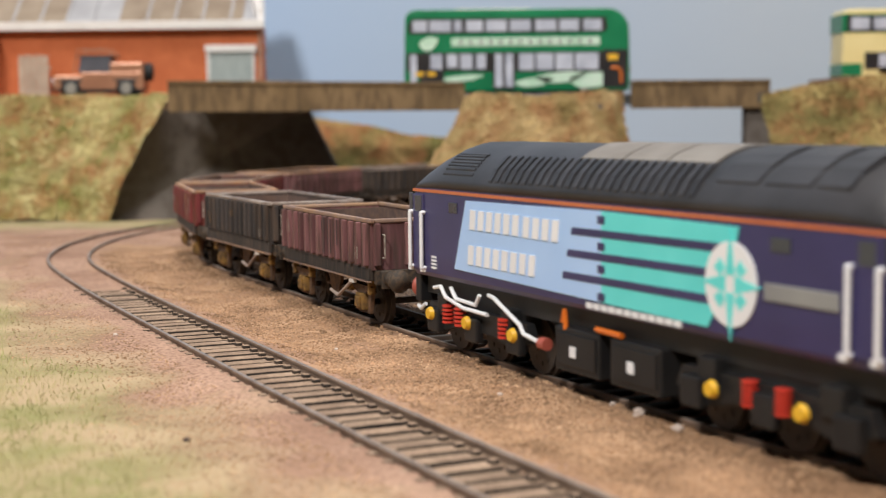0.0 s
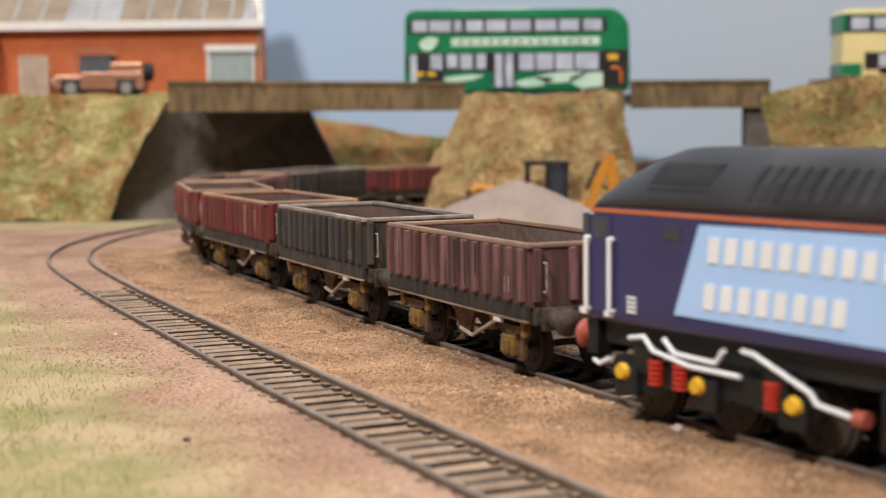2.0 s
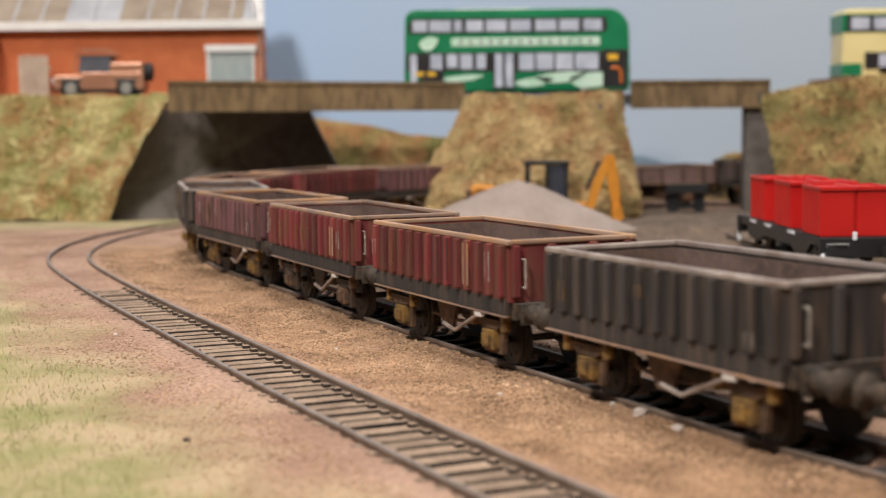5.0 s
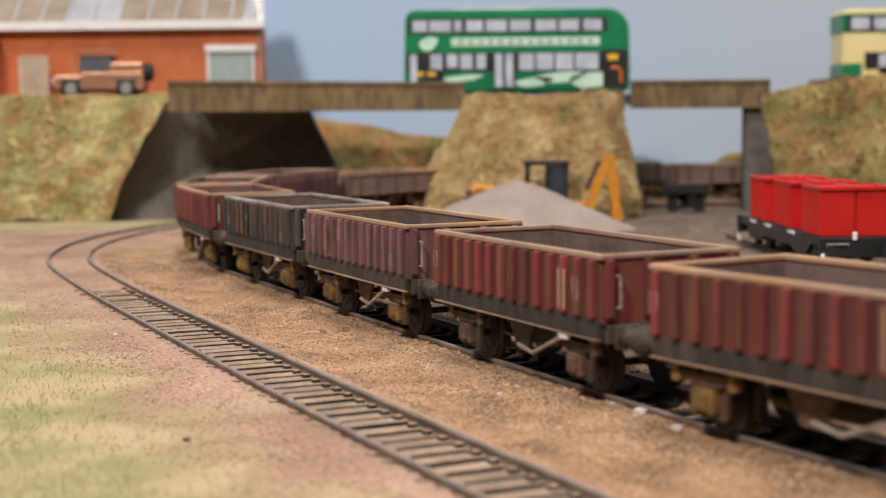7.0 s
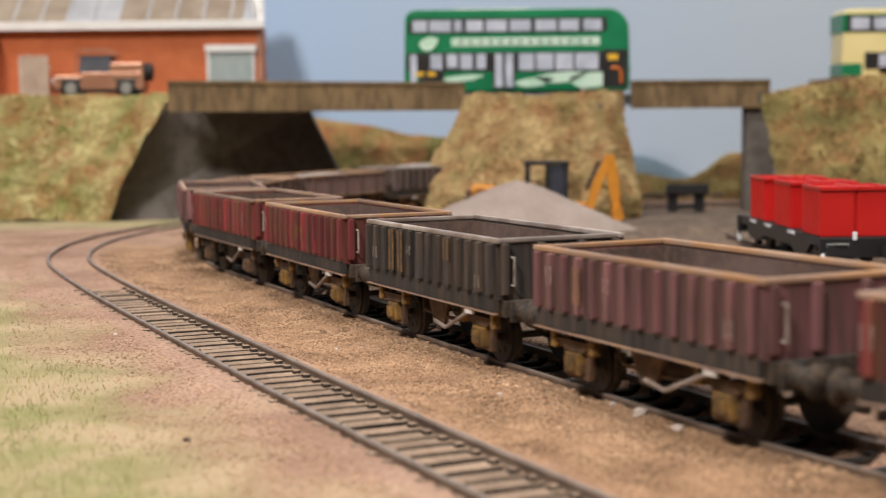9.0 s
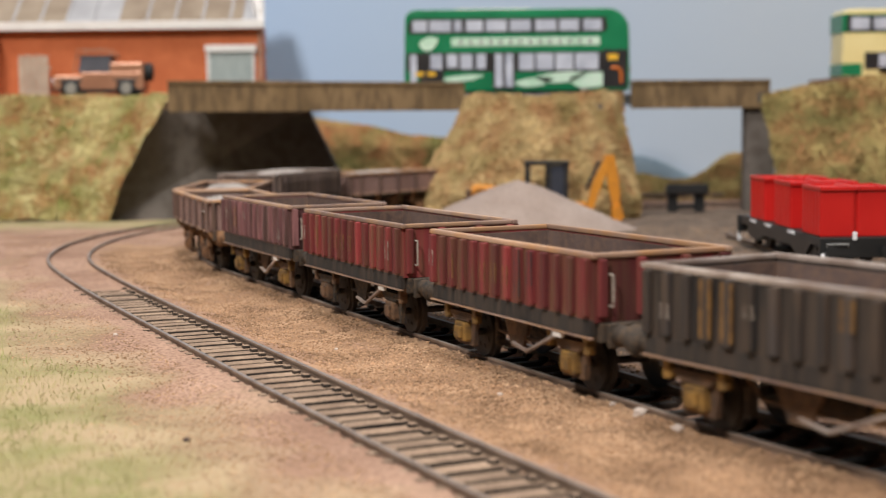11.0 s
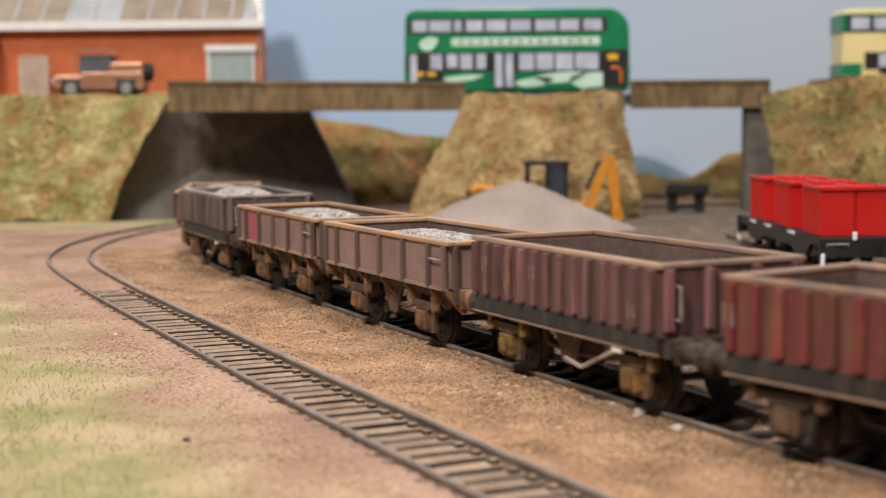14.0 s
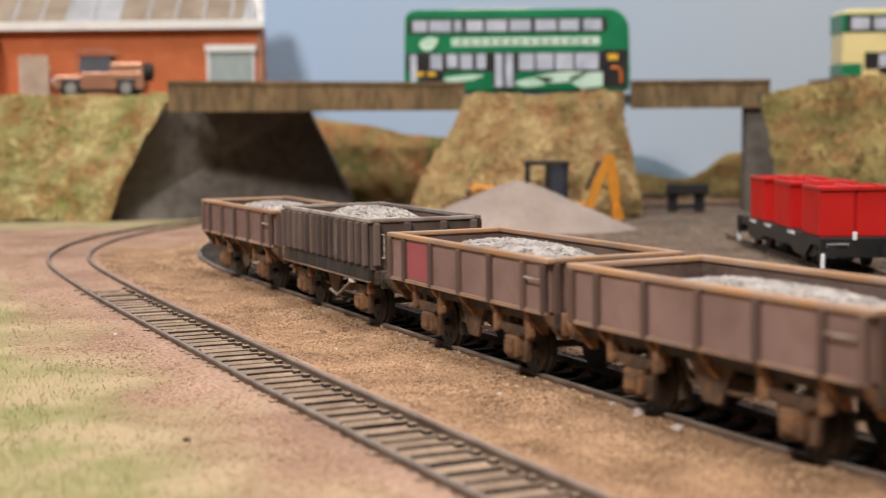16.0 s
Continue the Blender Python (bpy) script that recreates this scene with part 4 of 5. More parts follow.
    for x0, x1 in ((17.4, 21.8), (134.6, 139.6)):
        one("side_window", GLASS_DARK, lo, lambda bm: box(bm, x0, x1, Y - 0.2, Y + 0.05, 35.7, 38.3, 0.1), "small dark side window")
    # cab doors, windows and handrails at both ends
    for c, s in ((0.8, 1), (156.9, 1)):
        one("cab_door", NAVY, lo, lambda bm: box(bm, c - 3, c + 3, Y - 0.22, Y + 0.05, 20.6, 39.6, 0.2))
        one("door_window", GLASS_DARK, lo, lambda bm: box(bm, c - 1.9, c + 1.9, Y - 0.3, Y + 0.05, 35.2, 39.2, 0.1))
        one("cab_side_window", GLASS_DARK, lo, lambda bm: box(bm, (c - 5.2) if c < 50 else c + 3.6, (c - 3.4) if c < 50 else c + 5.6, Y - 0.2, Y + 0.4, 35.2, 39.8, 0.1))
        for q in (-3.3, 3.2):
            one("handrail", LOCO_WHITE, lo, lambda bm: tube(bm, [(c + q, Y + 0.2, 21), (c + q, Y - 1.0, 21), (c + q, Y - 1.0, 35), (c + q, Y + 0.2, 35)], 0.5, 8), "white handrail")
        one("step_plate", LOCO_WHITE, lo, lambda bm: [box(bm, c + q, c + q + 2.4, Y - 0.3, Y + 0.05, 19.8, 21.0) for q in (-6, 1.0)], "small white bars")
    one("data_panel", LOCO_WHITE, lo, lambda bm: [box(bm, 8, 10.4, Y - 0.25, Y + 0.05, 21.2 + k * 0.9, 21.7 + k * 0.9) for k in range(4)], "small white bars")
    for e, s in ((A, -1), (B, 1)):
        one("windscreen", GLASS_DARK, lo, lambda bm: [box(bm, e + s * 0.1 - 0.5 - s * 2.2, e + s * 0.1 + 0.5 - s * 2.2, y0, y1, 34.5, 40) for y0, y1 in ((-13.5, -1), (1, 13.5))])
        for y in (-11.3, 11.3):
            one("buffer", BUFFER_RED, lo, lambda bm: (cyl(bm, (e - s * 1, y, 14.5), (e + s * 3, y, 14.5), 1.9, 14), cyl(bm, (e + s * 3, y, 14.5), (e + s * 4.4, y, 14.5), 1.3, 12), cyl(bm, (e + s * 4.2, y, 14.5), (e + s * 5, y, 14.5), 3.0, 18)), "worn red buffer", True)
        one("buffer_beam", FRAME_BLACK, lo, lambda bm: box(bm, min(e, e - s * 3), max(e, e - s * 3), -15.5, 15.5, 11.5, 18.8, 0.3))
    # frames, tanks and bogies
    one("underframe", FRAME_BLACK, lo, lambda bm: box(bm, A + 4, B - 4, -14, 14, 14, 18.88))
    for x0, x1, z0 in ((64, 81, 4.6), (85, 102, 4.6)):
        one("battery_box", FRAME_BLACK, lo, lambda bm: (box(bm, x0, x1, -16.3, 16.3, z0, 14.2, 0.5), box(bm, x0 + 1, x1 - 1, -16.7, -16.2, z0 + 1.4, 13, 0.2)))
        one("box_label", LOCO_WHITE, lo, lambda bm: box(bm, x0 + 6.5, x0 + 8.8, -16.9, -16.4, 8.0, 10.4, 0.2), "small white label")
    one("pipe", PIPE_ORANGE, lo, lambda bm: (tube(bm, [(66, -15.6, 15), (67.5, -16, 17.5), (68, -16, 13.5)], 0.6), tube(bm, [(80, -16.2, 15.2), (89, -16.2, 15.0)], 0.65)), "orange pipe")
    for c in (27, 132):
        one("bogie_frame", FRAME_BLACK, lo, lambda bm: (prism(bm, [(c - 26, 8.4), (c - 24, 12.4), (c + 24, 12.4), (c + 26, 8.4), (c + 16, 5.8), (c + 9, 7.6), (c - 9, 7.6), (c - 16, 5.8)], -15.6, -13.6), prism(bm, [(c - 26, 8.4), (c - 24, 12.4), (c + 24, 12.4), (c + 26, 8.4), (c + 16, 5.8), (c - 16, 5.8)], 13.6, 15.6), box(bm, c - 20, c + 20, -13.6, 13.6, 9, 14)))
        for q in (-20, 0, 20):
            wheelset(lo, c + q, 6.4)
            one("axlebox", FRAME_BLACK, lo, lambda bm: box(bm, c + q - 3, c + q + 3, -17.2, -15, 5, 11, 0.6))
        for q in ((-12.3, -6, 15.5) if c < 50 else (-3.6, 5)):
            one("coil_spring", SPRING_RED, lo, lambda bm: [cyl(bm, (c + q, -16.6, 8.2 + k * 1.0), (c + q, -16.6, 8.75 + k * 1.0), 1.5, 12) for k in range(5)], "red coil spring")
        for q in ((-1.2, 20.6, -20.5) if c < 50 else (-13.2, 10.3)):
            one("axle_cap", YELLOW, lo, lambda bm: cyl(bm, (c + q, -17.2, 9.6), (c + q, -18.2, 9.6), 1.75, 16, 1.3), "yellow axle cap")
        for q in (-16, 16):
            cut("sand_box", FRAME_BLACK, lo, c + q - 2.6, c + q + 2.6, -16.5, -13, 9.5, 15, 0.5)
    one("brake_pipe", LOCO_WHITE, lo, lambda bm: (tube(bm, [(8, -17, 16.3), (12, -17.2, 17), (14.5, -17.2, 14.6), (24, -17.4, 13.0), (36, -17.4, 12.8)], 0.5), tube(bm, [(17, -17, 17.2), (20, -17.2, 14.8), (30, -17.2, 14.4), (32, -17.2, 17)], 0.5), tube(bm, [(36, -17, 17.4), (39, -17.4, 17.2), (51, -17.4, 12.4), (52.5, -17.4, 10.6), (60, -17.4, 9.6)], 0.5), tube(bm, [(-3, -16, 10.5), (-1, -16.4, 10.0), (2, -16.4, 11.5)], 0.5)), "white brake pipes")
    one("hose_end", BUFFER_RED, lo, lambda bm: cyl(bm, (60, -17.2, 9.6), (62.4, -17.2, 9.6), 1.4, 12), "red hose end")
    # the whole drawn out to its true length
    for c in lo.children:
        if c.type == "MESH":
            c.data.transform(Matrix.Diagonal((1.06, 1, 1, 1)))
        else:
            c.location.x *= 1.06
    return lo


# ---- the yard, the road and what stands on them ----
BRICK = mat("orange_brick", (0.49, 0.125, 0.042), (0.58, 0.16, 0.058), 60, 0.9, 0, 0.2, 700, (0.40, 0.10, 0.036), wear=0.2)
ROOF_SHEET = mat("grey_roof_sheet", (0.33, 0.32, 0.33), (0.42, 0.41, 0.42), 40, 0.8, spec=0.2)
SKYLIGHT = mat("brown_skylight", (0.24, 0.18, 0.13), (0.32, 0.25, 0.185), 60, 0.6, spec=0.2)
TRIM_WHITE = mat("white_trim", (0.70, 0.66, 0.63), (0.78, 0.74, 0.71), 60, 0.6)
DOOR_GREY = mat("grey_green_door", (0.30, 0.34, 0.33), (0.36, 0.40, 0.385), 60, 0.6)
BOARD = mat("beige_board", (0.38, 0.29, 0.22), (0.47, 0.37, 0.29), 90, 0.85, obj=0.15)
COPPER = mat("copper_car_paint", (0.34, 0.155, 0.09), (0.45, 0.22, 0.13), 60, 0.36, 0.3)
TYRE = mat("black_tyre", (0.012, 0.012, 0.012), (0.025, 0.025, 0.025), 90, 0.7)
CAR_GLASS = mat("grey_car_glass", (0.06, 0.06, 0.075), (0.10, 0.10, 0.12), 60, 0.35)
CHROME = mat("silver_rim", (0.5, 0.48, 0.46), (0.6, 0.58, 0.55), 60, 0.3, 0.8)
BUS_GREEN = mat("green_bus_paint", (0.010, 0.16, 0.065), (0.016, 0.20, 0.085), 40, 0.25)
BUS_PALE = mat("pale_green_vinyl", (0.46, 0.66, 0.50), (0.62, 0.76, 0.64), 90, 0.35)
BUS_CREAM = mat("cream_bus_paint", (0.72, 0.60, 0.28), (0.78, 0.66, 0.33), 40, 0.35)
BUS_WINDOW = mat("bus_window", (0.40, 0.42, 0.50), (0.56, 0.58, 0.66), 70, 0.08)
BUS_DARK = mat("bus_dark_trim", (0.02, 0.02, 0.022), (0.035, 0.03, 0.03), 60, 0.3)
ORANGE = mat("orange_digger_paint", (0.55, 0.20, 0.012), (0.66, 0.26, 0.02), 60, 0.5, 0, 0, 500, (0.3, 0.12, 0.03), wear=0.15)
BOX_RED = mat("bright_red_plastic", (0.50, 0.010, 0.008), (0.56, 0.014, 0.011), 60, 0.4)
RAIL_BLACK = mat("black_plastic_chassis", (0.010, 0.010, 0.010), (0.02, 0.02, 0.02), 60, 0.45)


def workshop():
    b = new("brick_workshop")
    tagged(b, "orange brick workshop with grey skylit roof", "building")
    one("wall", BRICK, b, lambda bm: (box(bm, -420, -128.5, 1070, 1084, 70, 126), box(bm, -420, -320, 1035, 1069.9, 70, 126)), "orange brick wall")
    # hipped roof sheets with glazing bars
    def sheet(x, t):
        return (x, 1066 + 46 * t, 128 + 34 * t)
    def quad(bm, x0, x1, t0, t1, up, sk=0.0):
        pts = [sheet(x0, t0), sheet(x1 - sk * t0, t0), sheet(x1 - sk * t1, t1), sheet(x0, t1)]
        lo = [bm.verts.new((p[0] * MM, p[1] * MM, (p[2] + up - 1) * MM)) for p in pts]
        hi = [bm.verts.new((p[0] * MM, p[1] * MM, (p[2] + up) * MM)) for p in pts]
        bm.faces.new(hi)
        bm.faces.new(lo[::-1])
        for i in range(4):
            bm.faces.new((lo[i], lo[(i + 1) % 4], hi[(i + 1) % 4], hi[i]))
    one("roof", ROOF_SHEET, b, lambda bm: quad(bm, -425, -128, 0, 1, 0, 20), "grey sheet roof")
    for x0, x1 in ((-328, -309), (-308, -289), (-288, -271), (-232, -212), (-211, -192), (-191, -172), (-171, -152), (-151, -143)):
        one("skylight", SKYLIGHT, b, lambda bm: quad(bm, x0, x1, 0.06, 0.95, 0.8), "brownish translucent skylight")
    for x in (-329, -308.5, -288.5, -270, -251, -232.5, -211.5, -191.5, -171.5, -151.5):
        one("glazing_bar", ROOF_SHEET, b, lambda bm: quad(bm, x - 0.8, x + 0.8, 0.02, 0.98, 1.6))
    one("verge", TRIM_WHITE, b, lambda bm: quad(bm, -131.5, -126.5, 0, 1, 1.8, 20), "white verge board")
    one("fascia", TRIM_WHITE, b, lambda bm: box(bm, -425, -126.5, 1062, 1066, 124.5, 130.5, 0.4), "white gutter board")
    one("door", DOOR_GREY, b, lambda bm: box(bm, -167, -136, 1068, 1072, 70, 108), "grey green boarded door")
    for i in range(6):
        cut("door_board", DOOR_GREY, b, -165.5 + i * 4.8, -161.6 + i * 4.8, 1067.2, 1068.4, 72, 107, 0.2)
    one("door_frame", TRIM_WHITE, b, lambda bm: (box(bm, -169, -167, 1066.5, 1070, 70, 108), box(bm, -136, -134.6, 1066.5, 1070, 70, 108)), "white door frame")
    one("lintel", TRIM_WHITE, b, lambda bm: box(bm, -170, -133, 1065.5, 1070, 108, 113, 0.4), "white lintel")
    one("downpipe", BOARD, b, lambda bm: cyl(bm, (-130.5, 1068.5, 72), (-130.5, 1068.5, 124), 0.8))
    # the terrace on which it stands
    tagged(one("terrace", EARTH, None, lambda bm: (box(bm, -460, -197, 1014, 1060, 70, 74.9), box(bm, -460, -215, 1060.1, 1160, 70, 74.9), box(bm, -214.9, -120, 1067, 1160, 60, 76.9))), "earth terrace behind the bank", "terrace", kind="structure")
    f = new("board_fence")
    tagged(f, "beige vertical board fence panel beside the workshop", "fence")
    for i in range(5):
        cut("board", BOARD, f, -300 + i * 4.3, -296.3 + i * 4.3, 1050, 1051.6, 74.8, 106 + (i % 2) * 0.6, 0.2)
    cut("rail", BOARD, f, -300.5, -278, 1051.7, 1053, 96, 98.5, 0.2)


def wheel_pair(parent, x, z, r, y0, y1, name="wheel", rimmat=CHROME):
    for y in (y0, y1):
        w = one(name, TYRE, parent, lambda bm: cyl(bm, (x, y - 2, z), (x, y + 2, z), r, 24), "black tyre", True)
        one("rim", rimmat, w, lambda bm: cyl(bm, (x, y - 2.2, z), (x, y + 2.2, z), r * 0.58, 16))


def offroad_car():
    c = new("offroad_car")
    tagged(c, "copper brown open off-road car with roll cage", "car")
    X0, X1, Y0, Y1, Z = -268.3, -203.3, 1018.0, 1040.0, 75.9
    one("body", COPPER, c, lambda bm: (box(bm, X0 + 1, X0 + 22, Y0, Y1, Z + 5, Z + 15, 1.2), box(bm, X0 + 20, X1 - 2, Y0, Y1, Z + 5, Z + 17, 0.8), box(bm, X1 - 25, X1 - 2, Y0 + 0.5, Y1 - 0.5, Z + 16, Z + 23.5, 1.2)), "copper brown bodywork")
    one("sill", RAIL_BLACK, c, lambda bm: box(bm, X0 + 4, X1 - 4, Y0 + 0.6, Y1 - 0.6, Z + 3, Z + 6))
    one("cab_glass", CAR_GLASS, c, lambda bm: prism(bm, [(X0 + 18, Z + 17), (X0 + 20, Z + 27.5), (X1 - 24.5, Z + 27.5), (X1 - 24.5, Z + 17)], Y0 + 1.4, Y1 - 1.4))
    one("roof", RAIL_BLACK, c, lambda bm: box(bm, X0 + 17, X1 - 22, Y0 + 0.8, Y1 - 0.8, Z + 27.6, Z + 28.6, 0.4))
    one("roll_cage", COPPER, c, lambda bm: [tube(bm, [(X0 + 15, y, Z + 17), (X0 + 18, y, Z + 32.5), (X0 + 38, y, Z + 32.5), (X0 + 42, y, Z + 29)], 0.5, 6) for y in (Y0 + 1, Y1 - 1)])
    wheel_pair(c, X0 + 13, Z + 5.8, 6.8, Y0 + 1.4, Y1 - 1.4)
    wheel_pair(c, X1 - 14, Z + 5.8, 6.8, Y0 + 1.4, Y1 - 1.4)
    one("spare_wheel", TYRE, c, lambda bm: cyl(bm, (X1 - 2, Y0 + 11, Z + 17), (X1 + 2.4, Y0 + 11, Z + 17), 6.2, 24), "black spare wheel", True)
    for y in (Y0 + 3, Y1 - 3):
        one("headlight", LOCO_WHITE, c, lambda bm: cyl(bm, (X0 + 1.2, y, Z + 11), (X0 + 0.2, y, Z + 11), 2.2, 16), "round headlight")
    one("wheel_arch", RAIL_BLACK, c, lambda bm: [box(bm, a - 8, a + 8, Y0 - 0.4, Y0 + 0.8, Z + 10.4, Z + 12.4, 0.4) for a in (X0 + 13, X1 - 14)])
    one("bumper", RAIL_BLACK, c, lambda bm: box(bm, X0 - 1.2, X0 + 1, Y0 + 0.5, Y1 - 0.5, Z + 4.5, Z + 7, 0.4))


def bus_shell(bm, x0, x1, y0, y1, z0, z1, r0, r1):
    pts = [(x0 + 0.5, z0), (x1 - 0.5, z0), (x1, z0 + 6), (x1 - 0.4, z1 - 18)]
    pts += [(x1 - 0.4 - r1 * (1 - math.cos(a)), z1 - r1 + r1 * math.sin(a)) for a in [k * math.pi / 16 for k in range(1, 9)]]
    pts += [(x0 + 0.8 + r0 * (1 - math.cos(a)), z1 - r0 + r0 * math.sin(a)) for a in [k * math.pi / 16 for k in range(8, -1, -1)]]
    pts += [(x0, z0 + 8)]
    prism(bm, pts, y0, y1)
    es = [e for e in bm.edges if abs(e.verts[0].co.y - e.verts[1].co.y) < 1e-6]
    bmesh.ops.bevel(bm, geom=es, offset=1.2 * MM, segments=3, profile=0.6, affect="EDGES", clamp_overlap=True)


def green_bus():
    b = new("double_deck_bus")
    tagged(b, "green double-deck bus with pale swirls on the bridge road", "bus")
    X0, X1, Y0, Y1, Z0, Z1 = -24.5, 126.0, 985.0, 1019.0, 76.0, 130.5
    one("body", BUS_GREEN, b, lambda bm: bus_shell(bm, X0, X1, Y0, Y1, Z0, Z1, 7, 15), "deep green bodywork", True)
    Y = Y0
    # window bands: dark strips with pale panes in them
    one("upper_band", BUS_DARK, b, lambda bm: prism(bm, [(-21, 114.6), (108, 114.6), (111, 117), (110, 124.6), (-19.5, 124.6), (-22, 119)], Y - 0.3, Y + 0.2))
    one("lower_band", BUS_DARK, b, lambda bm: prism(bm, [(-23, 90), (124, 88), (124, 102), (-23, 102)], Y - 0.3, Y + 0.2))
    for x0, x1 in ((-18.5, -9), (-7.5, 7), (9, 14), (17, 28), (30, 44), (46, 60), (63, 77), (79, 92), (95, 107)):
        one("window", BUS_WINDOW, b, lambda bm: box(bm, x0, x1, Y - 0.55, Y + 0.1, 115.8, 123.2, 0.15), "upper window")
    for x0, x1, z0 in ((-20.5, -16, 78), (-7, 1, 91), (23.5, 30, 91), (36, 41, 79), (43, 48, 79), (4, 11, 92), (13, 21, 91), (52, 62, 90), (63.5, 75, 90), (76.5, 88, 90), (89.5, 105, 90)):
        one("window", BUS_WINDOW, b, lambda bm: box(bm, x0, x1, Y - 0.55, Y + 0.1, z0, 101, 0.15), "lower window")
    one("door", BUS_DARK, b, lambda bm: box(bm, 34.5, 49.5, Y - 0.4, Y + 0.2, 77.5, 102), "dark doors")
    one("door", BUS_DARK, b, lambda bm: box(bm, -14, 2, Y - 0.35, Y + 0.2, 78, 102), "dark doors")
    one("name_band", BUS_PALE, b, lambda bm: box(bm, 7, 106, Y - 0.3, Y + 0.2, 106.2, 111.6, 0.2), "pale lettering band")
    for i in range(14):
        one("letter_bar", PLATE, b, lambda bm: box(bm, 12 + i * 6.6, 15 + i * 6.6, Y - 0.45, Y, 107.6, 110))
    for cx, cz, w, h in ((-8, 108, 6, 4.5), (14, 85, 14, 2.0), (62, 82, 12, 3.0), (80, 85, 16, 3.6), (100, 83, 14, 5.2)):
        one("swirl", BUS_PALE, b, lambda bm: prism(bm, [(cx + w * math.cos(a) * (1 + 0.15 * math.sin(3 * a)), cz + h * math.sin(a) + 1.2 * math.cos(a)) for a in [k * math.pi / 12 for k in range(24)]], Y - 0.35, Y + 0.2), "pale green swirl")
    one("driver_area", BUS_DARK, b, lambda bm: prism(bm, [(108, 78), (124, 78), (124.5, 103), (108, 103)], Y - 0.4, Y + 0.2))
    one("handpole", YELLOW, b, lambda bm: box(bm, 111, 118, Y - 0.6, Y, 96, 100, 0.3), "yellow sign")
    one("handpole", PIPE_ORANGE, b, lambda bm: tube(bm, [(113, Y - 0.5, 91), (118, Y - 0.5, 91), (120, Y - 0.5, 88), (120, Y - 0.5, 81)], 0.9, 8), "orange pole")
    for q in (-17, -9):
        one("handpole", YELLOW, b, lambda bm: box(bm, q, q + 5.5, Y - 0.6, Y, 86.5, 89.5, 0.3), "yellow pole")
    wheel_pair(b, 95, 79.5, 6.6, Y0 + 2.2, Y1 - 2.2)
    wheel_pair(b, 10, 79.5, 6.6, Y0 + 2.2, Y1 - 2.2)
    one("skirt", BUS_DARK, b, lambda bm: box(bm, X0 + 4, X1 - 4, Y0 + 1, Y1 - 1, Z0 - 1.6, Z0 + 1))
    one("lamp", BUFFER_RED, b, lambda bm: box(bm, X1 - 0.3, X1 + 0.4, Y0 + 2, Y0 + 4, 88, 92))
    one("roof_pod", TRIM_WHITE, b, lambda bm: box(bm, 10, 60, Y0 + 8, Y1 - 8, 130.3, 131.6, 0.4), "pale roof pod")


def cream_bus():
    b = new("double_deck_bus")
    tagged(b, "cream and green double-deck bus", "bus")
    X0, X1, Y0, Y1, Z0, Z1 = 285.0, 410.0, 1050.0, 1082.0, 84.0, 132.5
    one("body", BUS_CREAM, b, lambda bm: bus_shell(bm, X0, X1, Y0, Y1, Z0, Z1, 4, 4), "cream bodywork", True)
    Y = Y0
    one("green_band", BUS_GREEN, b, lambda bm: (box(bm, X0 - 0.3, X1, Y - 0.3, Y1, 116, 129), box(bm, X0 - 0.3, X0 + 14, Y - 0.3, Y1, 85.5, 94)), "green band")
    one("window_band", BUS_DARK, b, lambda bm: (box(bm, X0 + 3, X1 - 3, Y - 0.5, Y + 0.2, 116.5, 128), box(bm, X0 + 16, X1 - 3, Y - 0.5, Y + 0.2, 90, 102)))
    for i in range(7):
        one("window", BUS_WINDOW, b, lambda bm: box(bm, X0 + 6 + i * 16, X0 + 19 + i * 16, Y - 0.75, Y, 118, 126.5, 0.2))
        one("window", BUS_WINDOW, b, lambda bm: box(bm, X0 + 26 + i * 13, X0 + 37 + i * 13, Y - 0.75, Y, 91.5, 100.5, 0.2))
    wheel_pair(b, X0 + 30, Z0 + 3, 6.4, Y0 + 2.2, Y1 - 2.2)
    wheel_pair(b, X1 - 25, Z0 + 3, 6.4, Y0 + 2.2, Y1 - 2.2)
    tagged(one("terrace", EARTH, None, lambda bm: (box(bm, 228, 276, 990, 1090, 60, 73), box(bm, 276.1, 560, 990, 1110, 60, 83.8))), "earth terrace behind the bank", "terrace", kind="structure")


def gravel_pile():
    verts, faces = [], []
    n, m = 60, 26
    for j in range(m + 1):
        t = j / m
        for i in range(n):
            a = i / n * 2 * math.pi
            r = 72 * t * (1 + 0.06 * fbm(math.cos(a), math.sin(a), 0, 1.4))
            x, y = 41 + r * math.cos(a) * 1.0, 800 + r * math.sin(a) * 0.62
            k = max(0, 1 - t)
            z = -4.5 + 31.5 * (k ** 1.05) - 2.2 * math.exp(-(t / 0.12) ** 2) + 0.5 * fbm(x, y, 0, 0.2) + 0.35 * fbm(x, y, 5, 0.9)
            verts.append((x * MM, y * MM, z * MM))
    for j in range(m):
        for i in range(n):
            a, b = j * n + i, j * n + (i + 1) % n
            faces.append((a, a + n, b + n, b))
    ob = raw("gravel_heap", verts, faces, GRAVEL, None, True)
    tagged(ob, "conical heap of pale brown gravel", "gravel heap", kind="stuff")


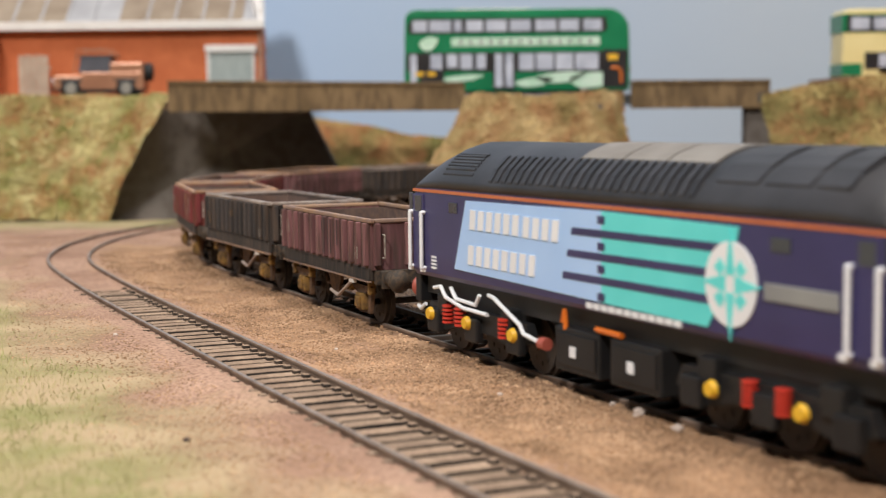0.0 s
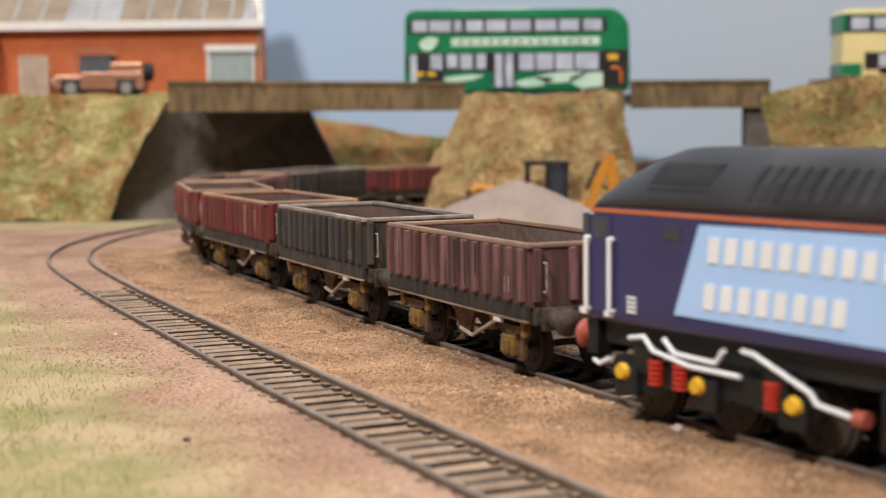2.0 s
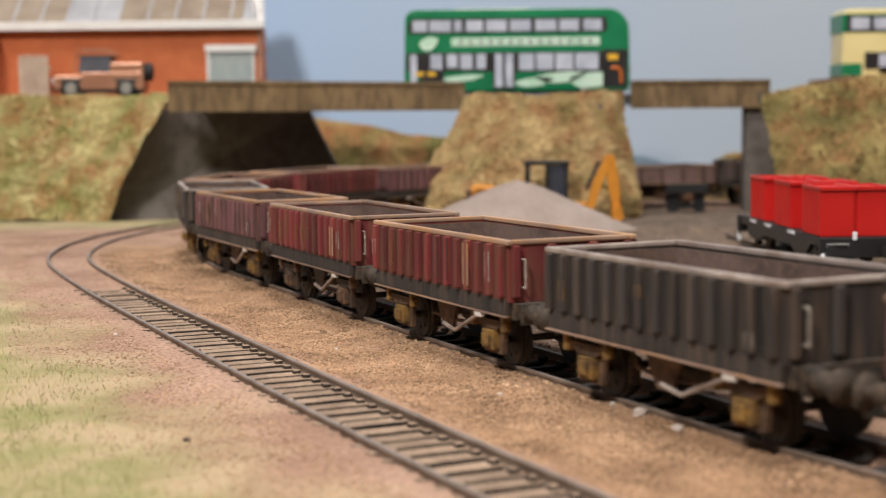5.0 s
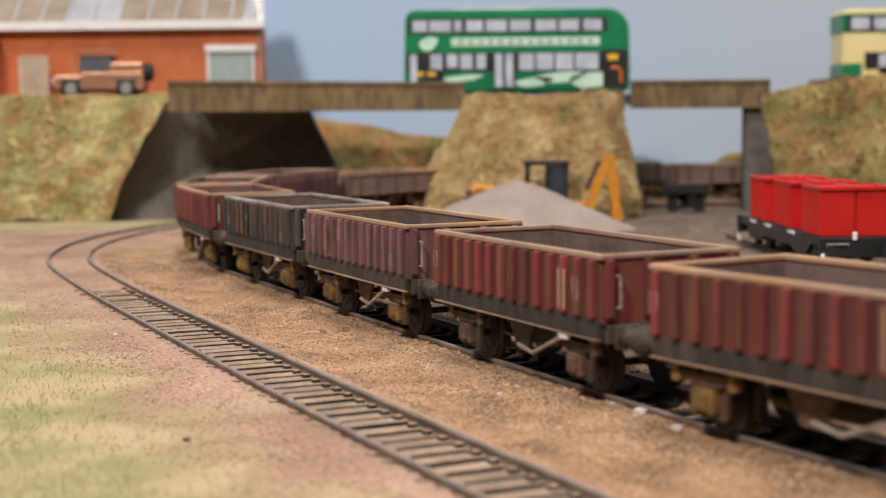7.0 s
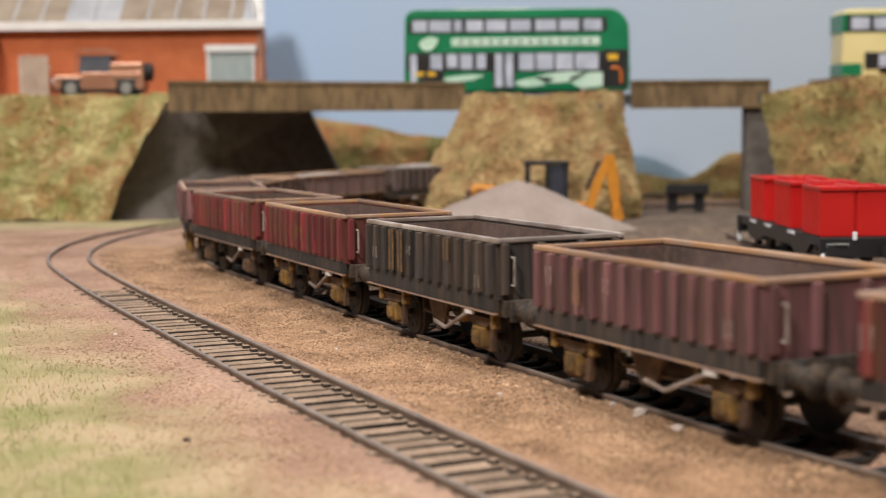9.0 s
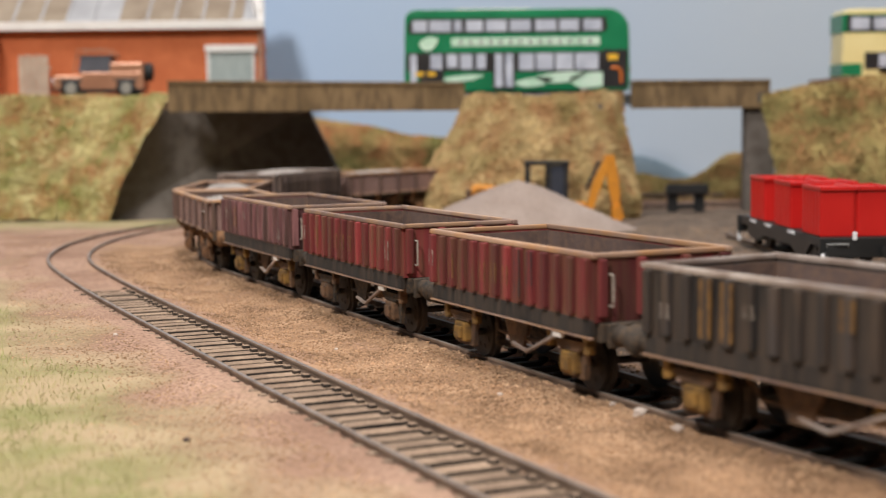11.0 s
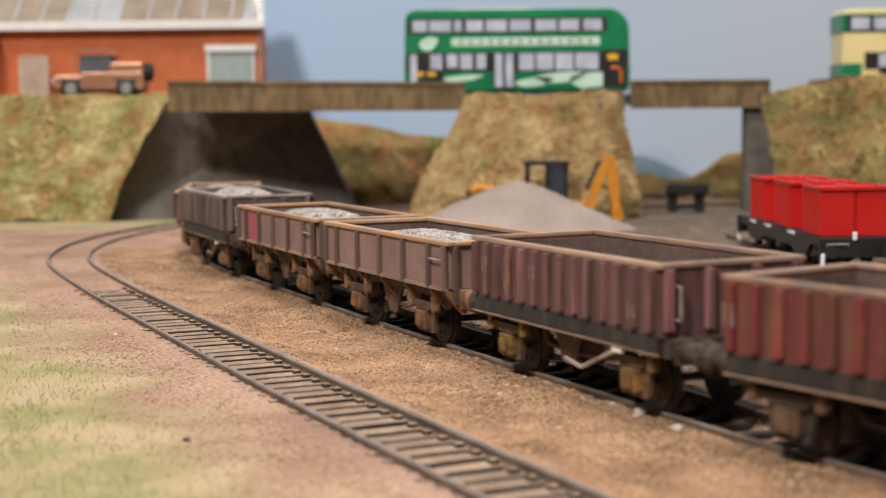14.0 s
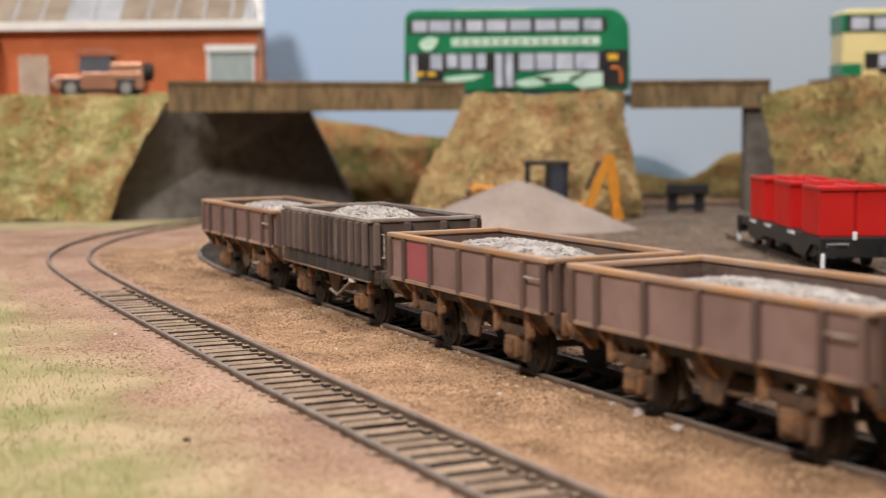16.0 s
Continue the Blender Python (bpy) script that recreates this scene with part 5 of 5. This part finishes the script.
def digger():
    d = new("backhoe_loader")
    tagged(d, "orange backhoe loader with black cab behind the gravel heap", "digger")
    Y0, Y1 = 851.0, 869.0
    one("chassis", ORANGE, d, lambda bm: (box(bm, 34, 84, Y0 + 3, Y1 - 3, 2, 9, 0.6), prism(bm, [(24, 6), (24, 13), (48, 17), (48, 6)], Y0 + 4, Y1 - 4)), "orange chassis")
    one("cab_frame", FRAME_BLACK, d, lambda bm: ([box(bm, x - 1.1, x + 1.1, y - 1, y + 1, 8, 31) for x in (50, 62, 72) for y in (Y0 + 2, Y1 - 2)], box(bm, 48, 74, Y0 + 0.6, Y1 - 0.6, 31, 33.2, 0.6), box(bm, 49, 73, Y0 + 1, Y1 - 1, 7, 12)), "black cab frame")
    one("cab_glass", GLASS_DARK, d, lambda bm: (box(bm, 63.2, 70.8, Y0 + 1.6, Y0 + 2.0, 12, 30.8)), "dark cab glass")
    wheel_pair(d, 68, 4.5, 8.6, Y0 + 0.5, Y1 - 0.5, "wheel", ORANGE)
    wheel_pair(d, 32, 1.4, 5.6, Y0 + 0.5, Y1 - 0.5, "wheel", ORANGE)
    one("loader_arm", ORANGE, d, lambda bm: [tube(bm, [(46, y, 12), (30, y, 17), (20, y, 18), (15, y, 13)], 1.9, 8) for y in (Y0 + 3, Y1 - 3)], "orange loader arm")
    one("front_bucket", RUSTY, d, lambda bm: prism(bm, [(6, 6), (16, 8), (17, 17), (14, 17), (13, 10), (6, 7.5)], Y0, Y1), "dark loader bucket")
    one("boom", ORANGE, d, lambda bm: (prism(bm, [(84, 5), (88, 4), (92, 16), (99, 34), (96, 36), (88, 20)], 857, 861)), "orange boom")
    one("dipper", ORANGE, d, lambda bm: (prism(bm, [(94.5, 36), (100.5, 36.5), (103.5, 20), (104, 6), (99.5, 6), (97, 18)], 857.5, 860.5)), "orange dipper arm")
    one("ram", FRAME_BLACK, d, lambda bm: (cyl(bm, (100.5, 859, 28), (104, 859, 8), 1.0), cyl(bm, (84, 859, 16), (92, 859, 33), 0.9)))
    one("rear_bucket", ORANGE, d, lambda bm: prism(bm, [(99, 6), (104, 6.5), (106, 0), (103, -3.5), (99, -1)], 855, 863), "orange rear bucket")


def container_wagon():
    """A flat wagon with two rows of red bins on the siding; x runs along the wagon."""
    w = new("flat_wagon")
    tagged(w, "black flat wagon with white details on the siding", "railway wagon")
    one("deck", RAIL_BLACK, w, lambda bm: box(bm, -66, 66, -13.5, 13.5, 8.6, 12.4, 0.3))
    for s in (-1, 1):
        one("end_beam", RAIL_BLACK, w, lambda bm: box(bm, s * 67 - 1.4, s * 67 + 1.4, -14.5, 14.5, 4.6, 12.3, 0.4))
    one("side_skirt", RAIL_BLACK, w, lambda bm: [prism(bm, [(-64, 8.8), (-52, 8.8), (-44, 3.5), (-30, 3.5), (-22, 6), (22, 6), (30, 3.5), (44, 3.5), (52, 8.8), (64, 8.8), (64, 12), (-64, 12)], s * 13 - 0.6, s * 13 + 0.6) for s in (-1, 1)])
    for c in (-40, 40):
        for q in (-11, 11):
            one("wheel", WHEEL, w, lambda bm: [cyl(bm, (c + q, y - 1.2, 5.2), (c + q, y + 1.2, 5.2), 5.2, 20) for y in (-8.5, 8.5)])
        for s in (-1, 1):
            one("bogie_frame", RAIL_BLACK, w, lambda bm: prism(bm, [(c - 18, 6), (c - 15, 8.4), (c + 15, 8.4), (c + 18, 6), (c + 12, 3.6), (c - 12, 3.6)], s * 11.5 - 0.8, s * 11.5 + 0.8))
    for s in (-1, 1):
        for y in (-10.5, 10.5):
            one("buffer", RAIL_BLACK, w, lambda bm: (cyl(bm, (s * 68, y, 7), (s * 70.5, y, 7), 1.2, 10), cyl(bm, (s * 70.5, y, 7), (s * 71.5, y, 7), 2.4, 14)))
        one("lamp_iron", LOCO_WHITE, w, lambda bm: (box(bm, s * 68 - 0.7, s * 68 + 0.7, 12.6, 14.2, 0.5, 6.5, 0.4), box(bm, s * 68.3 - 0.7, s * 68.3 + 0.7, 0.6, 2.2, 11.4, 14.4, 0.3)), "white marker")
    one("marking", LOCO_WHITE, w, lambda bm: [box(bm, x, x + 9, 13.8, 14.4, 10.8, 12.0) for x in (-30, 8, 34)], "white edge marks")
    one("step", PLATE, w, lambda bm: tube(bm, [(-68.6, 4, 8.8), (-69.6, 4, 10.0), (-69.6, 12, 10.0), (-68.6, 12, 8.8)], 0.3, 6))
    m = pose(0.1540, 0.617, 0, 0, 0, 91.6)
    w.matrix_world = m
    first = None
    for i in range(3):
        for y in (-7.0, 7.0):
            x = -53 + i * 43
            if first is None:
                t = new("red_bin")
                tagged(t, "bright red ribbed bin on the flat wagon", "waste bin", "red bins on the flat wagon")
                one("shell", BOX_RED, t, lambda bm: box(bm, -12, 12, -6.3, 6.3, 0, 18.2, 0.5))
                one("lid_rim", BOX_RED, t, lambda bm: (box(bm, -12.9, 12.9, -6.9, -5.7, 17.4, 19.0, 0.3), box(bm, -12.9, 12.9, 5.7, 6.9, 17.4, 19.0, 0.3), box(bm, -12.9, -11.5, -5.6, 5.6, 17.4, 18.95, 0.3), box(bm, 11.5, 12.9, -5.6, 5.6, 17.4, 18.95, 0.3)))
                for k in range(6):
                    for s in (-1, 1):
                        one("rib", BOX_RED, t, lambda bm: box(bm, -11.4 + k * 4.2, -9.8 + k * 4.2, s * 6.5 - 0.35, s * 6.5 + 0.35, 0.6, 17.2))
                first = t
                t.matrix_world = m @ pose(x * MM, y * MM, 0.01245)
            else:
                copy_thing(first, m @ pose(x * MM, y * MM, 0.01245))
    sid = Line(0.1560, 0.545, [0, 1], [math.radians(91.6)] * 2, -0.2, 0.26)
    build_track(sid, "siding_track", "short grey siding track beyond the main line", -0.19, 0.19, SLEEPER_DARK, 0.0085, -0.18, 0.18)


def buffer_stop():
    b = new("buffer_stop")
    tagged(b, "black timber buffer stop under the bridge", "buffer stop")
    for x in (155, 173):
        cut("post", FRAME_BLACK, b, x - 3.2, x + 3.2, 985, 992, -9, 12, 0.4)
    cut("beam", FRAME_BLACK, b, 150, 178, 981, 985, 6.5, 13, 0.5)
    cut("brace", FRAME_BLACK, b, 157, 171, 986, 989, -4, -1, 0.3)


# ---- build ----
build_setting()
build_ground()
build_track(NEAR, "near_track", "weathered brown railway track half sunk in earth", -0.30, 1.30, SLEEPER, 0.0070, -0.02, 0.345, 2.35, -1.75)
build_track(MAIN, "main_track", "dark oily railway track under the train", -0.9, 1.6, SLEEPER_DARK, 0.0085, -0.05, 1.25)
bank("bank_left", "grassy tan and green scatter bank", 0, 0, (90, 40), left_bank, FOLIAGE, 16000, 3)
bank("bank_middle", "straw coloured scatter mound between the bridge spans", 0, 0, (70, 40), mid_bank, FOLIAGE_TAN, 15000, 7)
bank("bank_right", "olive and tan scatter bank", 0, 0, (80, 40), right_bank, FOLIAGE_OLIVE, 14000, 11)
bank("bank_rear", "russet and green scatter bank behind the bridge", 0, 0, (60, 30), rear_bank, FOLIAGE_RUSSET, 9000, 17)
bank("hedge", "low green scatter hedge in the distance", 0, 0, (60, 14), hedge, FOLIAGE_OLIVE, 6000, 19)
build_bridge()
workshop()
offroad_car()
green_bus()
cream_bus()
gravel_pile()
digger()
container_wagon()
buffer_stop()
WAGONS = train_wagons()
LOCO = locomotive()


def loose_place(rnd):
    y = 0.15 + 0.65 * rnd.random() ** 1.5
    x = rnd.uniform(-0.30, 0.36) * y - 0.0
    if line_distance(MAIN, x, y) < 0.017 or line_distance(NEAR, x, y) < 0.0165:
        return None
    if grassy(x, y) > rnd.uniform(-0.5, 1.0):
        return None
    return (x, y, ground_height(x, y))


def yard_place(rnd):
    y = rnd.uniform(0.42, 0.97)
    x = rnd.uniform(-0.1, 0.33 * y)
    if yard(x, y) < rnd.uniform(0.2, 0.8) or line_distance(MAIN, x, y) < 0.015:
        return None
    return (x, y, ground_height(x, y))


grass_blades(15000)
scatter("yard_ballast", 12000, yard_place, (0.4, 1.0), BALLAST, "loose grey brown ballast in the yard", "ground", seed=3)


def bed_place(rnd):
    s, o = rnd.uniform(0.02, 0.75), rnd.uniform(-0.019, -0.0095)
    x, y, _ = MAIN.at(s, o * rnd.choice((-1, -1, 1)))
    return (x, y, ground_height(x, y))


scatter("shoulder_ballast", 5000, bed_place, (0.25, 0.7), GRAIN, "brown ballast along the main track", "ground", seed=6)
def strip_place(rnd):
    y = 0.18 + 0.5 * rnd.random() ** 1.3
    x = rnd.uniform(-0.26, 0.34) * y
    if nearest(MAIN, x, y)[1] < 0.0135 or nearest(NEAR, x, y)[1] > -0.0125:
        return None
    return (x, y, ground_height(x, y))


# single pebbles that stand out from the ground
PEBBLE_DARK = mat("dark_pebble", (0.05, 0.03, 0.025), (0.10, 0.06, 0.045), 300, 0.8)
PEBBLE_PALE = mat("pale_chip", (0.50, 0.40, 0.34), (0.62, 0.52, 0.45), 300, 0.7)
for i, (px, py) in enumerate(((-0.0495, 0.2767), (0.0350, 0.3013), (0.0391, 0.2900), (0.0444, 0.2753), (-0.0286, 0.3851), (0.0122, 0.3193), (0.0296, 0.3928), (-0.0931, 0.4126))):
    bm = bmesh.new()
    r = (0.8, 0.8, 1.6, 1.3, 0.5, 0.7, 0.6, 0.7)[i]
    rp = random.Random(30 + i)
    for v in ball(bm, (0, 0, 0), r, 2)["verts"]:
        v.co *= rp.uniform(0.75, 1.1)
        v.co.z *= 0.7
    pb = part("pebble", bm, PEBBLE_DARK if i == 0 else PEBBLE_PALE)
    pb.location = (px, py, ground_height(px, py) + 0.3 * r * MM)
    tagged(pb, "small dark pebble lying on brown earth" if i == 0 else "small pale stone chip lying on earth", "pebble", "loose pebbles")
scatter("earth_clods", 22000, strip_place, (0.22, 0.62), CLOD, "brown earth crumbs between the two tracks", "ground", seed=8)
scatter("earth_grains", 90000, loose_place, (0.16, 0.40), GRAIN, "loose brown earth grains and fine ballast", "ground", seed=2)


def seat(line, s, a, b):
    """The pose of a vehicle whose axles are at s + a and s + b, facing down the line."""
    x0, y0, _ = line.at(s + a)
    x1, y1, _ = line.at(s + b)
    return (x0 + x1) / 2, (y0 + y1) / 2, math.degrees(math.atan2(y1 - y0, x1 - x0))


def motions():
    times = [round(i * 0.2, 3) for i in range(81)]
    for k, w in enumerate(WAGONS):
        rows = []
        for t in times:
            s = travel(t) + k * PITCH
            x, y, a = seat(MAIN, s, 0.026, -0.026)
            rows.append((t, pose(x, y, MAIN.level(s), 0, 0, a)))
        walk(w, rows)
    rows = []
    for t in times:
        s = travel(t) - 0.0741
        x0, y0, _ = MAIN.at(s - 0.028)
        x1, y1, _ = MAIN.at(s - 0.138)
        a = math.atan2(y1 - y0, x1 - x0)
        rows.append((t, pose(x0 - 0.028 * math.cos(a), y0 - 0.028 * math.sin(a), 0, 0, 0, math.degrees(a))))
    walk(LOCO, rows)
    # the wheels roll with the distance travelled
    for thing in [*WAGONS, LOCO]:
        for c in thing.children:
            if c.name.startswith("wheelset"):
                p = c.location.copy()
                rows = []
                for i in range(161):
                    t = i * 0.1
                    turn = (travel(0) - travel(t)) / p.z
                    rows.append((t, Matrix.Translation(p) @ Matrix.Rotation(turn, 4, "Y")))
                walk(c, rows)


motions()
